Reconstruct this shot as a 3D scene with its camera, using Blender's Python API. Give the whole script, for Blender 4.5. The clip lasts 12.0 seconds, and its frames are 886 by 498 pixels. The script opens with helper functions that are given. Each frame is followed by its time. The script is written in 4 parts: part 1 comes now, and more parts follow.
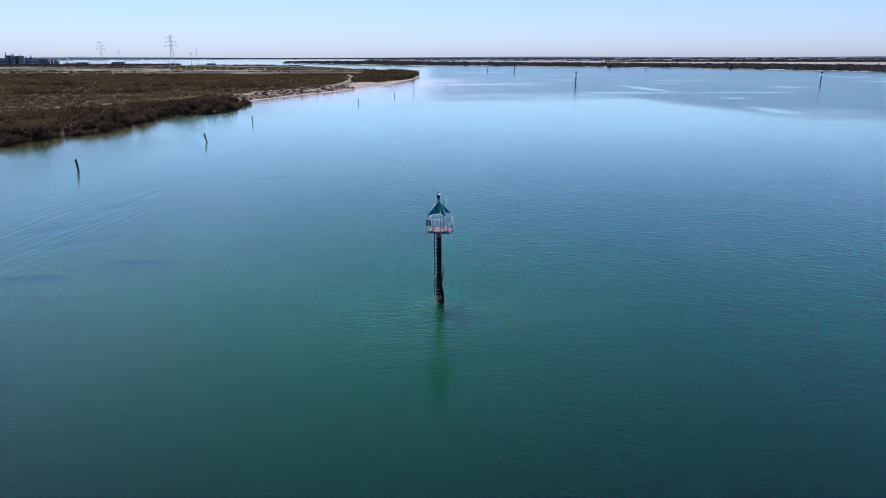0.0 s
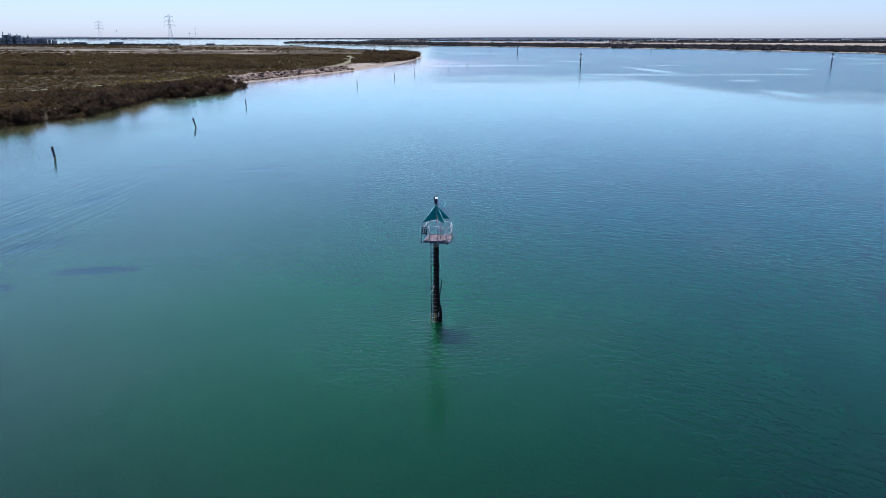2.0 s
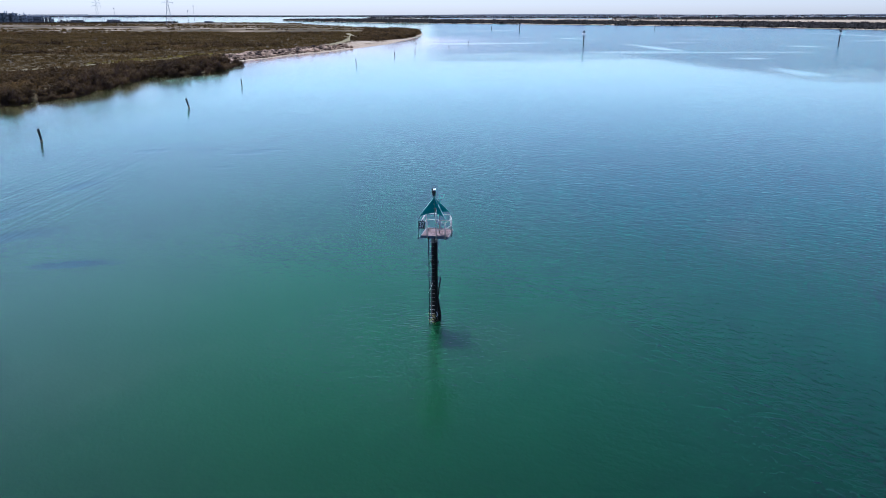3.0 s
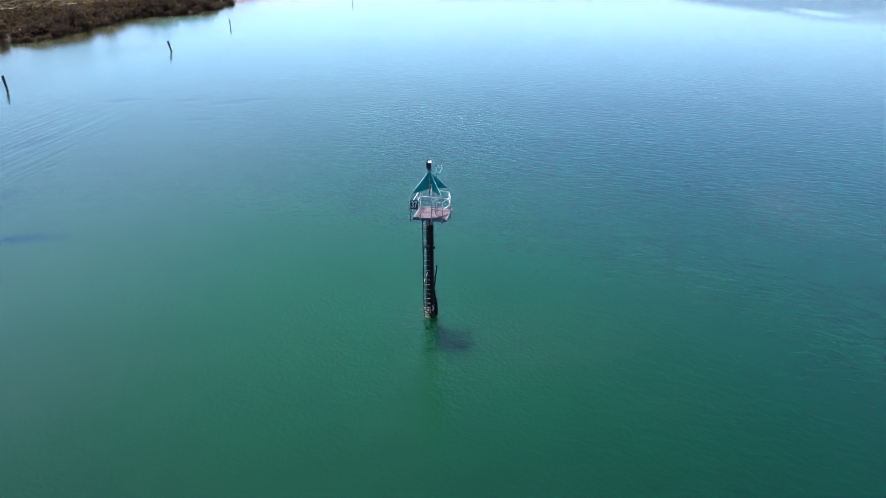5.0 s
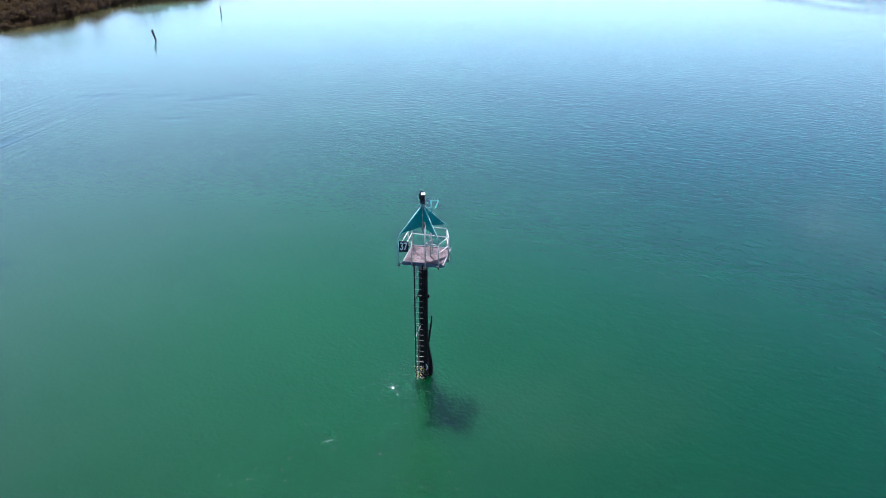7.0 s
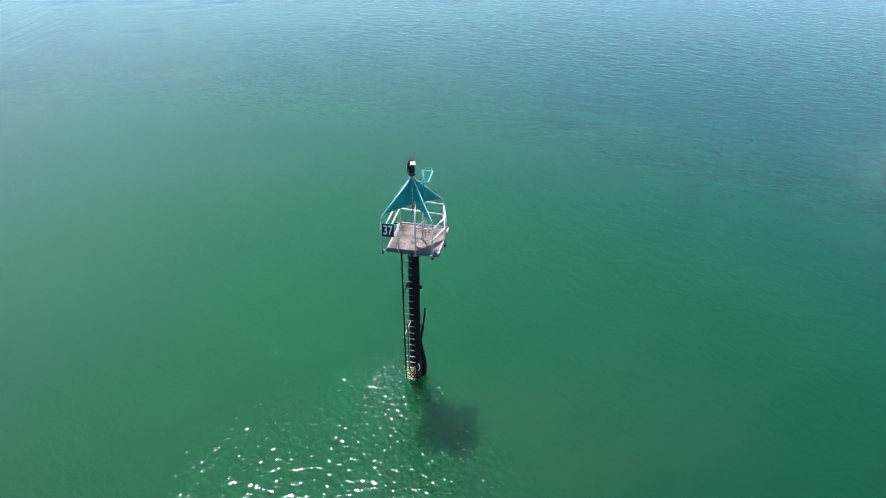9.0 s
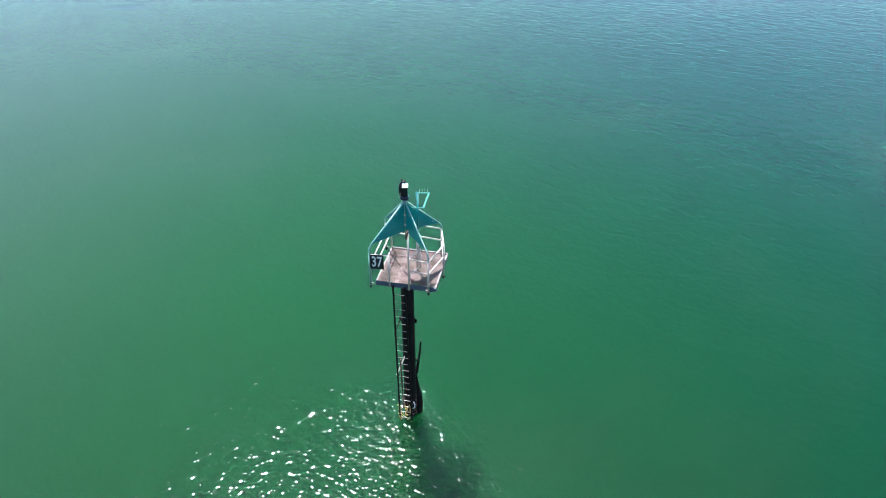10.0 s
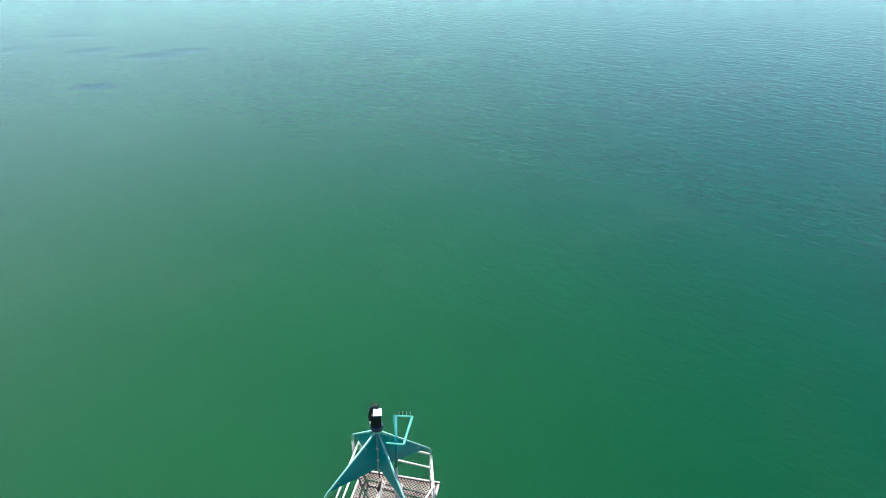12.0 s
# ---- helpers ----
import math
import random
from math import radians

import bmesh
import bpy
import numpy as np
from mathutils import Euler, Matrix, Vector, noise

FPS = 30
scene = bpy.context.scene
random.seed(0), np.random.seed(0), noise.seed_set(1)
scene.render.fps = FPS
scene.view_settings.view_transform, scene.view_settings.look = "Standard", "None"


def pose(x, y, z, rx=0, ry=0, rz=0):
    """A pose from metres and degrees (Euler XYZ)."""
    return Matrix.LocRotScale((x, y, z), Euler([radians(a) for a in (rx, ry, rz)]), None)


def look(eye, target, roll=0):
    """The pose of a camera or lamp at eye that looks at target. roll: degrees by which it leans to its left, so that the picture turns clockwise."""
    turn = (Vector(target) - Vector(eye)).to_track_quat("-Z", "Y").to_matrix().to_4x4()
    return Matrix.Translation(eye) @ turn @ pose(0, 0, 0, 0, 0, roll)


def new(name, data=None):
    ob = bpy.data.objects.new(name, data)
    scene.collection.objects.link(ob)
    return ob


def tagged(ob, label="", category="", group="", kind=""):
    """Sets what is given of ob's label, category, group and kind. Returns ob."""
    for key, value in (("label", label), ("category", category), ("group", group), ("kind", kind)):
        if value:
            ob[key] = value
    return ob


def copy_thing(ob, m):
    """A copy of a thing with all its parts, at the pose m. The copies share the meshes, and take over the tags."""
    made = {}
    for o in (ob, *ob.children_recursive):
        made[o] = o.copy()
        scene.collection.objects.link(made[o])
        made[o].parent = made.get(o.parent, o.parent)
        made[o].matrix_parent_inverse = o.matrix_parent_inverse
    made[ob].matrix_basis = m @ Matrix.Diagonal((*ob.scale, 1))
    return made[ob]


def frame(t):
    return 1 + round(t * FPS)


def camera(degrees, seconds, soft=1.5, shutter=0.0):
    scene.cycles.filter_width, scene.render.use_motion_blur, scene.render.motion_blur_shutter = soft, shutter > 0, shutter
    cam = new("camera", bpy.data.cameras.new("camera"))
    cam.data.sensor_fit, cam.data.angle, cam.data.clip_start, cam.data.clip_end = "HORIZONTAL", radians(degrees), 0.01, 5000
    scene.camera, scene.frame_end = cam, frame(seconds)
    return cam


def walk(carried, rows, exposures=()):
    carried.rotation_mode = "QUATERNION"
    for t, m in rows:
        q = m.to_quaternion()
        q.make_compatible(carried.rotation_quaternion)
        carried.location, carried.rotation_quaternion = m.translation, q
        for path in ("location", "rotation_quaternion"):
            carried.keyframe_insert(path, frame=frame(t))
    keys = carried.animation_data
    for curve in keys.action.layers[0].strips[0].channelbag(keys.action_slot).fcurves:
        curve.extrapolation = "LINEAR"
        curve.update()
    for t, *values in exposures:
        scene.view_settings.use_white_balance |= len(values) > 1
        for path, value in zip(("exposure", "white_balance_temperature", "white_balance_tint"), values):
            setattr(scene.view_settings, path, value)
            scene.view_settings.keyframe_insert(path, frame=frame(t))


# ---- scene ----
cam = camera(65.2, 12.0, soft=0.95)
PATH = [
    (0, (-0.666, -52.674, 19.216), (-0.63, -50.748, 18.678), -0.1),
    (0.5, (-0.504, -50.773, 19.218), (-0.47, -48.851, 18.668), -0.0),
    (1, (-0.446, -48.918, 19.237), (-0.414, -46.999, 18.674), -0.1),
    (1.5, (-0.377, -47.086, 19.247), (-0.345, -45.171, 18.673), -0.1),
    (2, (-0.271, -45.26, 19.24), (-0.24, -43.349, 18.652), -0.0),
    (2.5, (-0.157, -43.429, 19.195), (-0.128, -41.524, 18.585), -0.1),
    (3, (-0.055, -41.586, 19.17), (-0.028, -39.693, 18.525), -0.1),
    (3.5, (-0.011, -39.73, 19.125), (0.015, -37.851, 18.442), -0.1),
    (5.5, (0.373, -32.162, 18.741), (0.395, -30.339, 17.92), -0.0),
    (6, (0.446, -30.283, 18.723), (0.466, -28.465, 17.889), -0.2),
    (6.2, (0.475, -29.572, 18.708), (0.495, -27.754, 17.874), 0.4),
    (6.5, (0.505, -28.506, 18.656), (0.525, -26.688, 17.823), -0.2),
    (7, (0.497, -26.773, 18.559), (0.521, -24.952, 17.732), 0.3),
    (7.2, (0.514, -26.086, 18.544), (0.539, -24.264, 17.718), 0.3),
    (9, (0.896, -19.906, 18.205), (0.905, -18.213, 17.141), 0.4),
    (9.5, (0.98, -18.096, 18.145), (0.985, -16.444, 17.018), 0.5),
    (10, (1.0, -16.316, 18.125), (1.006, -14.673, 16.985), 0.4),
    (10.5, (1.013, -14.641, 18.113), (1.022, -12.993, 16.979), 0.5),
    (11, (0.995, -12.966, 18.074), (1.013, -11.311, 16.951), 0.5),
    (11.5, (0.993, -11.291, 18.013), (1.019, -9.619, 16.915), 0.7),
    (11.8, (1.041, -10.267, 17.983), (1.068, -8.564, 16.934), 0.6),
    (12, (1.1, -9.611, 17.966), (1.118, -7.881, 16.962), 0.8),
]
walk(cam, [(t, look(eye, target, roll)) for t, eye, target, roll in PATH], exposures=[(0, 0.47, 4800, 20), (2, 0.55, 4850, 19), (3.5, 0.81, 4900, 18), (5.5, 1.12, 5000, 18), (7, 1.22, 5120, 17), (9, 1.55, 5550, 12), (11, 1.58, 5750, 7), (12, 1.41, 5700, -2)])

# ---- light ----
SUN = Vector((-0.155, 0.378, 0.912)).normalized()
world = bpy.data.worlds.new("sky")
scene.world = world
world.use_nodes = True
wn, wl = world.node_tree.nodes, world.node_tree.links
sky = wn.new("ShaderNodeTexSky")
sky.sky_type = "NISHITA"
sky.sun_disc = False
sky.sun_elevation = math.asin(SUN.z)
sky.sun_rotation = math.atan2(SUN.x, SUN.y)
sky.air_density, sky.dust_density, sky.ozone_density = 0.95, 0.5, 2.8
warm = wn.new("ShaderNodeMix")
warm.data_type, warm.blend_type = "RGBA", "MULTIPLY"
warm.inputs["Factor"].default_value = 1.0
warm.inputs["B"].default_value = (1.03, 1.0, 0.985, 1)
wl.new(sky.outputs[0], warm.inputs["A"])
hazy = wn.new("ShaderNodeHueSaturation")
hazy.inputs["Saturation"].default_value = 0.79
wl.new(warm.outputs["Result"], hazy.inputs["Color"])
wl.new(hazy.outputs[0], wn["Background"].inputs[0])
wn["Background"].inputs[1].default_value = 0.083

sun_data = bpy.data.lights.new("sun", "SUN")
sun_data.energy, sun_data.angle, sun_data.color = 5.0, radians(0.5), (1.0, 0.96, 0.9)
sun = new("sun", sun_data)
sun.matrix_world = look(SUN * 50, (0, 0, 0))


# ---- materials ----
def material(name, dark, light, rough=0.6, metal=0.0, scale=3.0, fine=30.0, bump=0.2, spec=0.5, per_object=0.0):
    """A surface that varies between two colours at two scales, with fine relief."""
    m = bpy.data.materials.new(name)
    m.use_nodes = True
    n, l = m.node_tree.nodes, m.node_tree.links
    b = n["Principled BSDF"]
    co = n.new("ShaderNodeTexCoord")
    big, small = n.new("ShaderNodeTexNoise"), n.new("ShaderNodeTexNoise")
    for t, s, d in ((big, scale, 6.0), (small, fine, 4.0)):
        t.inputs["Scale"].default_value, t.inputs["Detail"].default_value = s, d
        l.new(co.outputs["Object"], t.inputs["Vector"])
    add = n.new("ShaderNodeMath")
    add.operation = "MULTIPLY_ADD"
    l.new(small.outputs[0], add.inputs[0])
    add.inputs[1].default_value = 0.4
    l.new(big.outputs[0], add.inputs[2])
    ramp = n.new("ShaderNodeValToRGB")
    ramp.color_ramp.elements[0].position, ramp.color_ramp.elements[1].position = 0.5, 0.9
    ramp.color_ramp.elements[0].color, ramp.color_ramp.elements[1].color = (*dark, 1), (*light, 1)
    l.new(add.outputs[0], ramp.inputs[0])
    colour = ramp.outputs[0]
    if per_object:
        info, hsv = n.new("ShaderNodeObjectInfo"), n.new("ShaderNodeHueSaturation")
        rng = n.new("ShaderNodeMapRange")
        rng.inputs["To Min"].default_value, rng.inputs["To Max"].default_value = 1 - per_object, 1 + per_object
        l.new(info.outputs["Random"], rng.inputs["Value"])
        l.new(rng.outputs[0], hsv.inputs["Value"])
        l.new(colour, hsv.inputs["Color"])
        colour = hsv.outputs[0]
    l.new(colour, b.inputs["Base Color"])
    b.inputs["Roughness"].default_value, b.inputs["Metallic"].default_value = rough, metal
    b.inputs["Specular IOR Level"].default_value = spec
    if bump:
        bp = n.new("ShaderNodeBump")
        bp.inputs["Strength"].default_value, bp.inputs["Distance"].default_value = bump, 0.02
        l.new(small.outputs[0], bp.inputs["Height"])
        l.new(bp.outputs[0], b.inputs["Normal"])
    return m


def island_material(name, dark, light, rough=0.8, own=0.2, span=(0.40, 0.72), thin=0.4):
    """Foliage and rubble: each small piece has a colour of its own, in patches."""
    m = bpy.data.materials.new(name)
    m.use_nodes = True
    n, l = m.node_tree.nodes, m.node_tree.links
    b = n["Principled BSDF"]
    geo, co, patch = n.new("ShaderNodeNewGeometry"), n.new("ShaderNodeTexCoord"), n.new("ShaderNodeTexNoise")
    patch.inputs["Scale"].default_value = 0.05
    clump = n.new("ShaderNodeTexNoise")
    clump.inputs["Scale"].default_value, clump.inputs["Detail"].default_value = 0.22, 1.0
    for t in (patch, clump):
        l.new(geo.outputs["Position"], t.inputs["Vector"])
    mix, both = n.new("ShaderNodeMath"), n.new("ShaderNodeMath")
    both.operation, both.inputs[1].default_value = "MULTIPLY_ADD", 0.9
    l.new(clump.outputs[0], both.inputs[0])
    l.new(patch.outputs[0], both.inputs[2])
    mix.operation = "MULTIPLY_ADD"
    l.new(geo.outputs["Random Per Island"], mix.inputs[0])
    mix.inputs[1].default_value = own
    l.new(both.outputs[0], mix.inputs[2])
    ramp = n.new("ShaderNodeValToRGB")
    ramp.color_ramp.elements[0].position, ramp.color_ramp.elements[1].position = span
    ramp.color_ramp.elements[0].color, ramp.color_ramp.elements[1].color = (*dark, 1), (*light, 1)
    half = n.new("ShaderNodeMath")
    half.operation, half.inputs[1].default_value = "MULTIPLY", 0.5
    l.new(mix.outputs[0], half.inputs[0])
    l.new(half.outputs[0], ramp.inputs[0])
    l.new(ramp.outputs[0], b.inputs["Base Color"])
    b.inputs["Roughness"].default_value = rough
    b.inputs["Specular IOR Level"].default_value = 0.05
    if thin:
        # thin leaves let part of the light through
        leaf, blend = n.new("ShaderNodeBsdfTranslucent"), n.new("ShaderNodeMixShader")
        l.new(ramp.outputs[0], leaf.inputs["Color"])
        blend.inputs[0].default_value = thin
        l.new(b.outputs[0], blend.inputs[1])
        l.new(leaf.outputs[0], blend.inputs[2])
        l.new(blend.outputs[0], n["Material Output"].inputs["Surface"])
    return m


M_TEAL = material("teal_paint", (0.0065, 0.185, 0.180), (0.017, 0.285, 0.262), 0.42, 0.0, 2.5, 60, 0.08)
M_TEAL_TUBE = material("pale_teal_tube", (0.1584, 0.3312, 0.288), (0.3024, 0.4608, 0.4032), 0.4, 0.0, 4, 60, 0.1)
M_GALV = material("galvanised_steel", (0.45, 0.395, 0.34), (0.69, 0.605, 0.52), 0.5, 0.2, 6, 70, 0.1)
M_SKIRT = material("blue_grey_steel", (0.054, 0.0684, 0.1008), (0.1008, 0.126, 0.1692), 0.55, 0.2, 4, 50, 0.1)
M_DULL = material("dull_brown_steel", (0.13, 0.11, 0.10), (0.26, 0.22, 0.20), 0.6, 0.3, 5, 50, 0.1)
M_LIME = island_material("yellow_green_leaf", (0.11, 0.085, 0.012), (0.27, 0.21, 0.03))
M_GRATE = material("rust_pink_grating", (0.135, 0.086, 0.070), (0.315, 0.23, 0.205), 0.9, 0.0, 3, 40, 0.1, spec=0.15)
M_TAR = material("tarred_pile", (0.004, 0.004, 0.004), (0.014, 0.011, 0.010), 0.7, 0.0, 2.5, 25, 0.5, spec=0.15)
M_BLACK = material("black_plastic", (0.006, 0.006, 0.008), (0.014, 0.014, 0.017), 0.3, 0.0, 8, 80, 0.05)
M_WHITE = material("white_paint", (0.68, 0.68, 0.68), (0.82, 0.82, 0.82), 0.4, 0.0, 6, 80, 0.05)
M_GROWTH = material("marine_growth", (0.16, 0.11, 0.03), (0.62, 0.48, 0.14), 0.6, 0.0, 9, 40, 0.6)
M_RUST = material("rusty_steel", (0.05, 0.025, 0.015), (0.22, 0.13, 0.08), 0.75, 0.2, 7, 60, 0.4)
M_TIMBER = material("weathered_timber", (0.012, 0.010, 0.009), (0.05, 0.042, 0.036), 0.8, 0.0, 3, 30, 0.6, per_object=0.2)
M_STEM = material("grey_bark", (0.0576, 0.0432, 0.036), (0.1584, 0.1296, 0.1152), 0.9, 0.0, 3, 20, 0.4)
M_LEAF = island_material("mangrove_leaf", (0.027, 0.0165, 0.0068), (0.124, 0.075, 0.025))
M_SCRUB = island_material("scrub_leaf", (0.046, 0.0285, 0.0080), (0.120, 0.076, 0.023))
# the haze of distance is mixed into this leaf colour
M_HAZY_WOOD = island_material("hazy_mangrove_leaf", (0.027, 0.024, 0.021), (0.060, 0.052, 0.044))
M_ROCK = island_material("revetment_rock", (0.016, 0.010, 0.007), (0.42, 0.285, 0.18), 0.8, 1.0, (0.50, 1.02), 0.0)
M_TWIG = island_material("bare_twig", (0.060, 0.038, 0.027), (0.15, 0.098, 0.070))
M_TRAY = material("green_teal_tube", (0.0576, 0.2376, 0.1872), (0.108, 0.3168, 0.252), 0.5, 0.0, 4, 60, 0.1)
M_BRACKET = material("dull_teal_paint", (0.00864, 0.0936, 0.09), (0.0216, 0.1512, 0.1404), 0.6, 0.0, 4, 60, 0.1)
M_RING = material("dark_blue_ring", (0.02, 0.035, 0.09), (0.04, 0.06, 0.14), 0.4, 0.0, 4, 60, 0.05)
M_STEEL = material("tower_steel", (0.27, 0.28, 0.30), (0.40, 0.41, 0.43), 0.6, 0.2, 0.2, 2, 0.0)
M_PLANT = material("dark_teal_cladding", (0.045, 0.062, 0.070), (0.085, 0.105, 0.115), 0.7, 0.0, 0.05, 0.5, 0.0, per_object=0.2)
# cladding grey, lifted and blued to carry the haze over the works
M_SHED = material("hazed_grey_cladding", (0.10, 0.105, 0.115), (0.26, 0.26, 0.275), 0.7, 0.0, 0.05, 0.5, 0.0, per_object=0.5)
M_GLASSY = material("dark_opening", (0.02, 0.025, 0.03), (0.04, 0.045, 0.05), 0.4, 0.0, 0.5, 2, 0.0)
M_PALE = material("pale_cladding", (0.324, 0.3312, 0.3456), (0.4896, 0.4896, 0.4896), 0.6, 0.0, 0.1, 1, 0.0)
M_TRACK = material("sandy_track", (0.0864, 0.06336, 0.01224), (0.1656, 0.126, 0.03024), 0.95, 0.0, 0.2, 1.5, 0.2)


def ground_material():
    m = bpy.data.materials.new("coastal_ground")
    m.use_nodes = True
    n, l = m.node_tree.nodes, m.node_tree.links
    b = n["Principled BSDF"]
    geo = n.new("ShaderNodeNewGeometry")
    big, small = n.new("ShaderNodeTexNoise"), n.new("ShaderNodeTexNoise")
    big.inputs["Scale"].default_value, big.inputs["Detail"].default_value = 0.018, 8
    small.inputs["Scale"].default_value, small.inputs["Detail"].default_value = 0.6, 6
    for t in (big, small):
        l.new(geo.outputs["Position"], t.inputs["Vector"])
    soil, sand, mix = n.new("ShaderNodeValToRGB"), n.new("ShaderNodeValToRGB"), n.new("ShaderNodeMix")
    e = soil.color_ramp.elements
    e[0].position, e[1].position = 0.35, 0.68
    e[0].color, e[1].color = (0.034, 0.023, 0.006, 1), (0.070, 0.047, 0.013, 1)
    e = sand.color_ramp.elements
    e[0].position, e[1].position = 0.3, 0.7
    e[0].color, e[1].color = (0.12, 0.088, 0.052, 1), (0.36, 0.275, 0.175, 1)
    l.new(big.outputs[0], soil.inputs[0])
    l.new(small.outputs[0], sand.inputs[0])
    at = n.new("ShaderNodeAttribute")
    at.attribute_name = "sand"
    jit = n.new("ShaderNodeMath")
    jit.operation = "MULTIPLY_ADD"
    l.new(big.outputs[0], jit.inputs[0])
    jit.inputs[1].default_value = 2.6
    l.new(at.outputs["Fac"], jit.inputs[2])
    step = n.new("ShaderNodeMapRange")
    step.inputs["From Min"].default_value, step.inputs["From Max"].default_value = 1.55, 2.05
    l.new(jit.outputs[0], step.inputs["Value"])
    mix.data_type = "RGBA"
    l.new(step.outputs[0], mix.inputs["Factor"])
    l.new(soil.outputs[0], mix.inputs["A"])
    l.new(sand.outputs[0], mix.inputs["B"])
    # the low hills at the horizon are wooded; distance haze is painted into their colour
    hazy_wood, hills = n.new("ShaderNodeAttribute"), n.new("ShaderNodeMix")
    hazy_wood.attribute_name = "hazy_wood"
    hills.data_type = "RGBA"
    l.new(hazy_wood.outputs["Fac"], hills.inputs["Factor"])
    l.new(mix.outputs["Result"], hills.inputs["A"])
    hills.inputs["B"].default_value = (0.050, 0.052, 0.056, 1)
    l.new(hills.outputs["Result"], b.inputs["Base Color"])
    b.inputs["Roughness"].default_value = 0.95
    b.inputs["Specular IOR Level"].default_value = 0.1
    return m


# long slicks and pale patches on the ruffled reach: centre x, y, half length, half width, turn
SLICKS = ((78, 558, 24, 7, -8), (110, 520, 26, 9, -48), (210, 508, 80, 5, 4), (128, 372, 62, 8, 92), (140, 272, 10, 8, 0), (222, 384, 17, 13, -60),
          (123, 199, 26, 7, 86), (375, 575, 62, 10, -85), (188, 610, 14, 8, -40), (330, 470, 60, 8, 10), (160, 440, 22, 6, 20))
# cat's paws where a puff of wind touches the western side: centre x, y, half length, half width, turn
PAWS = ((-43.8, 25.5, 5.2, 2.4, 60), (-41.5, 38.5, 4.5, 1.6, 70), (-38.6, 19.0, 4.6, 1.9, 30), (-29.3, 11.6, 4.0, 1.5, 10), (-36.2, 7.0, 3.4, 1.6, 10),
        (-41.0, 60.0, 3.2, 1.6, 20), (-38.0, 66.0, 3.0, 1.3, 10), (-33.0, 60.0, 2.6, 1.3, 20), (-27.0, 58.2, 3.6, 1.4, 15), (-24.0, 60.5, 2.6, 1.0, 10), (-27.8, 48.5, 2.0, 1.0, 10))


def water_material():
    """Turbid green estuary water: light scatters back out of it, ripples and smooth slicks on top."""
    m = bpy.data.materials.new("estuary_water")
    m.use_nodes = True
    n, l = m.node_tree.nodes, m.node_tree.links
    b = n["Principled BSDF"]
    geo = n.new("ShaderNodeNewGeometry")

    def noise_at(scale, detail, stretch, turn, warp=0.0):
        mp, t = n.new("ShaderNodeMapping"), n.new("ShaderNodeTexNoise")
        mp.vector_type = "TEXTURE"
        mp.inputs["Scale"].default_value = (1 / (scale * stretch), 1 / scale, 1 / scale)
        mp.inputs["Rotation"].default_value = (0, 0, radians(turn))
        t.inputs["Scale"].default_value, t.inputs["Detail"].default_value = 1.0, detail
        t.inputs["Distortion"].default_value = warp
        l.new(geo.outputs["Position"], mp.inputs["Vector"])
        l.new(mp.outputs[0], t.inputs["Vector"])
        return t.outputs[0]

    def calc(op, a, c, d=None):
        k = n.new("ShaderNodeMath")
        k.operation = op
        for i, v in enumerate((a, c, d)):
            if v is None:
                continue
            if isinstance(v, (int, float)):
                k.inputs[i].default_value = v
            else:
                l.new(v, k.inputs[i])
        return k.outputs[0]

    def ramp_of(value, a, c, lo, hi):
        k = n.new("ShaderNodeMapRange")
        k.interpolation_type = "SMOOTHSTEP"
        for name, v in (("From Min", a), ("From Max", c), ("To Min", lo), ("To Max", hi)):
            k.inputs[name].default_value = v
        l.new(value, k.inputs["Value"])
        return k.outputs[0]

    def colour_mix(fac, a, c, blend="MIX"):
        k = n.new("ShaderNodeMix")
        k.data_type, k.blend_type = "RGBA", blend
        for name, v in (("Factor", fac), ("A", a), ("B", c)):
            if isinstance(v, tuple):
                k.inputs[name].default_value = (*v, 1)
            elif isinstance(v, (int, float)):
                k.inputs[name].default_value = v
            else:
                l.new(v, k.inputs[name])
        return k.outputs["Result"]

    sep = n.new("ShaderNodeSeparateXYZ")
    l.new(geo.outputs["Position"], sep.inputs[0])
    x, y = sep.outputs[0], sep.outputs[1]

    def patches(rows, ragged, wobble):
        """Ragged ellipses on the water, as one mask."""
        out = None
        for cx, cy, rx, ry, turn in rows:
            mp, ln = n.new("ShaderNodeMapping"), n.new("ShaderNodeVectorMath")
            mp.vector_type = "TEXTURE"
            mp.inputs["Location"].default_value = (cx, cy, 0)
            mp.inputs["Rotation"].default_value = (0, 0, radians(turn))
            mp.inputs["Scale"].default_value = (rx, ry, 1000)
            l.new(geo.outputs["Position"], mp.inputs["Vector"])
            ln.operation = "LENGTH"
            l.new(mp.outputs[0], ln.inputs[0])
            one = ramp_of(calc("MULTIPLY_ADD", wobble, ragged, ln.outputs["Value"]), 0.15 + ragged * 0.5, 1.15 + ragged * 0.5, 1.0, 0.0)
            out = one if out is None else calc("MAXIMUM", out, one)
        return out

    def attribute(name):
        a = n.new("ShaderNodeAttribute")
        a.attribute_name = name
        return a.outputs["Fac"]

    swell = noise_at(1.5, 1.5, 0.62, -30, 0.6)
    chop = noise_at(4.6, 1.5, 0.95, -34, 0.4)
    gust = noise_at(0.035, 3, 0.4, 4)
    puff = noise_at(0.09, 3, 0.6, -30)

    # a ruffled reach up the channel, cut by slicks; its edge wanders
    bound = calc("ADD", calc("MULTIPLY_ADD", calc("MAXIMUM", calc("ADD", x, -92.0), 0.0), -4.0, 272.0), calc("MULTIPLY", calc("MINIMUM", calc("MAXIMUM", calc("ADD", x, -115.0), 0.0), 40.0), 3.4))
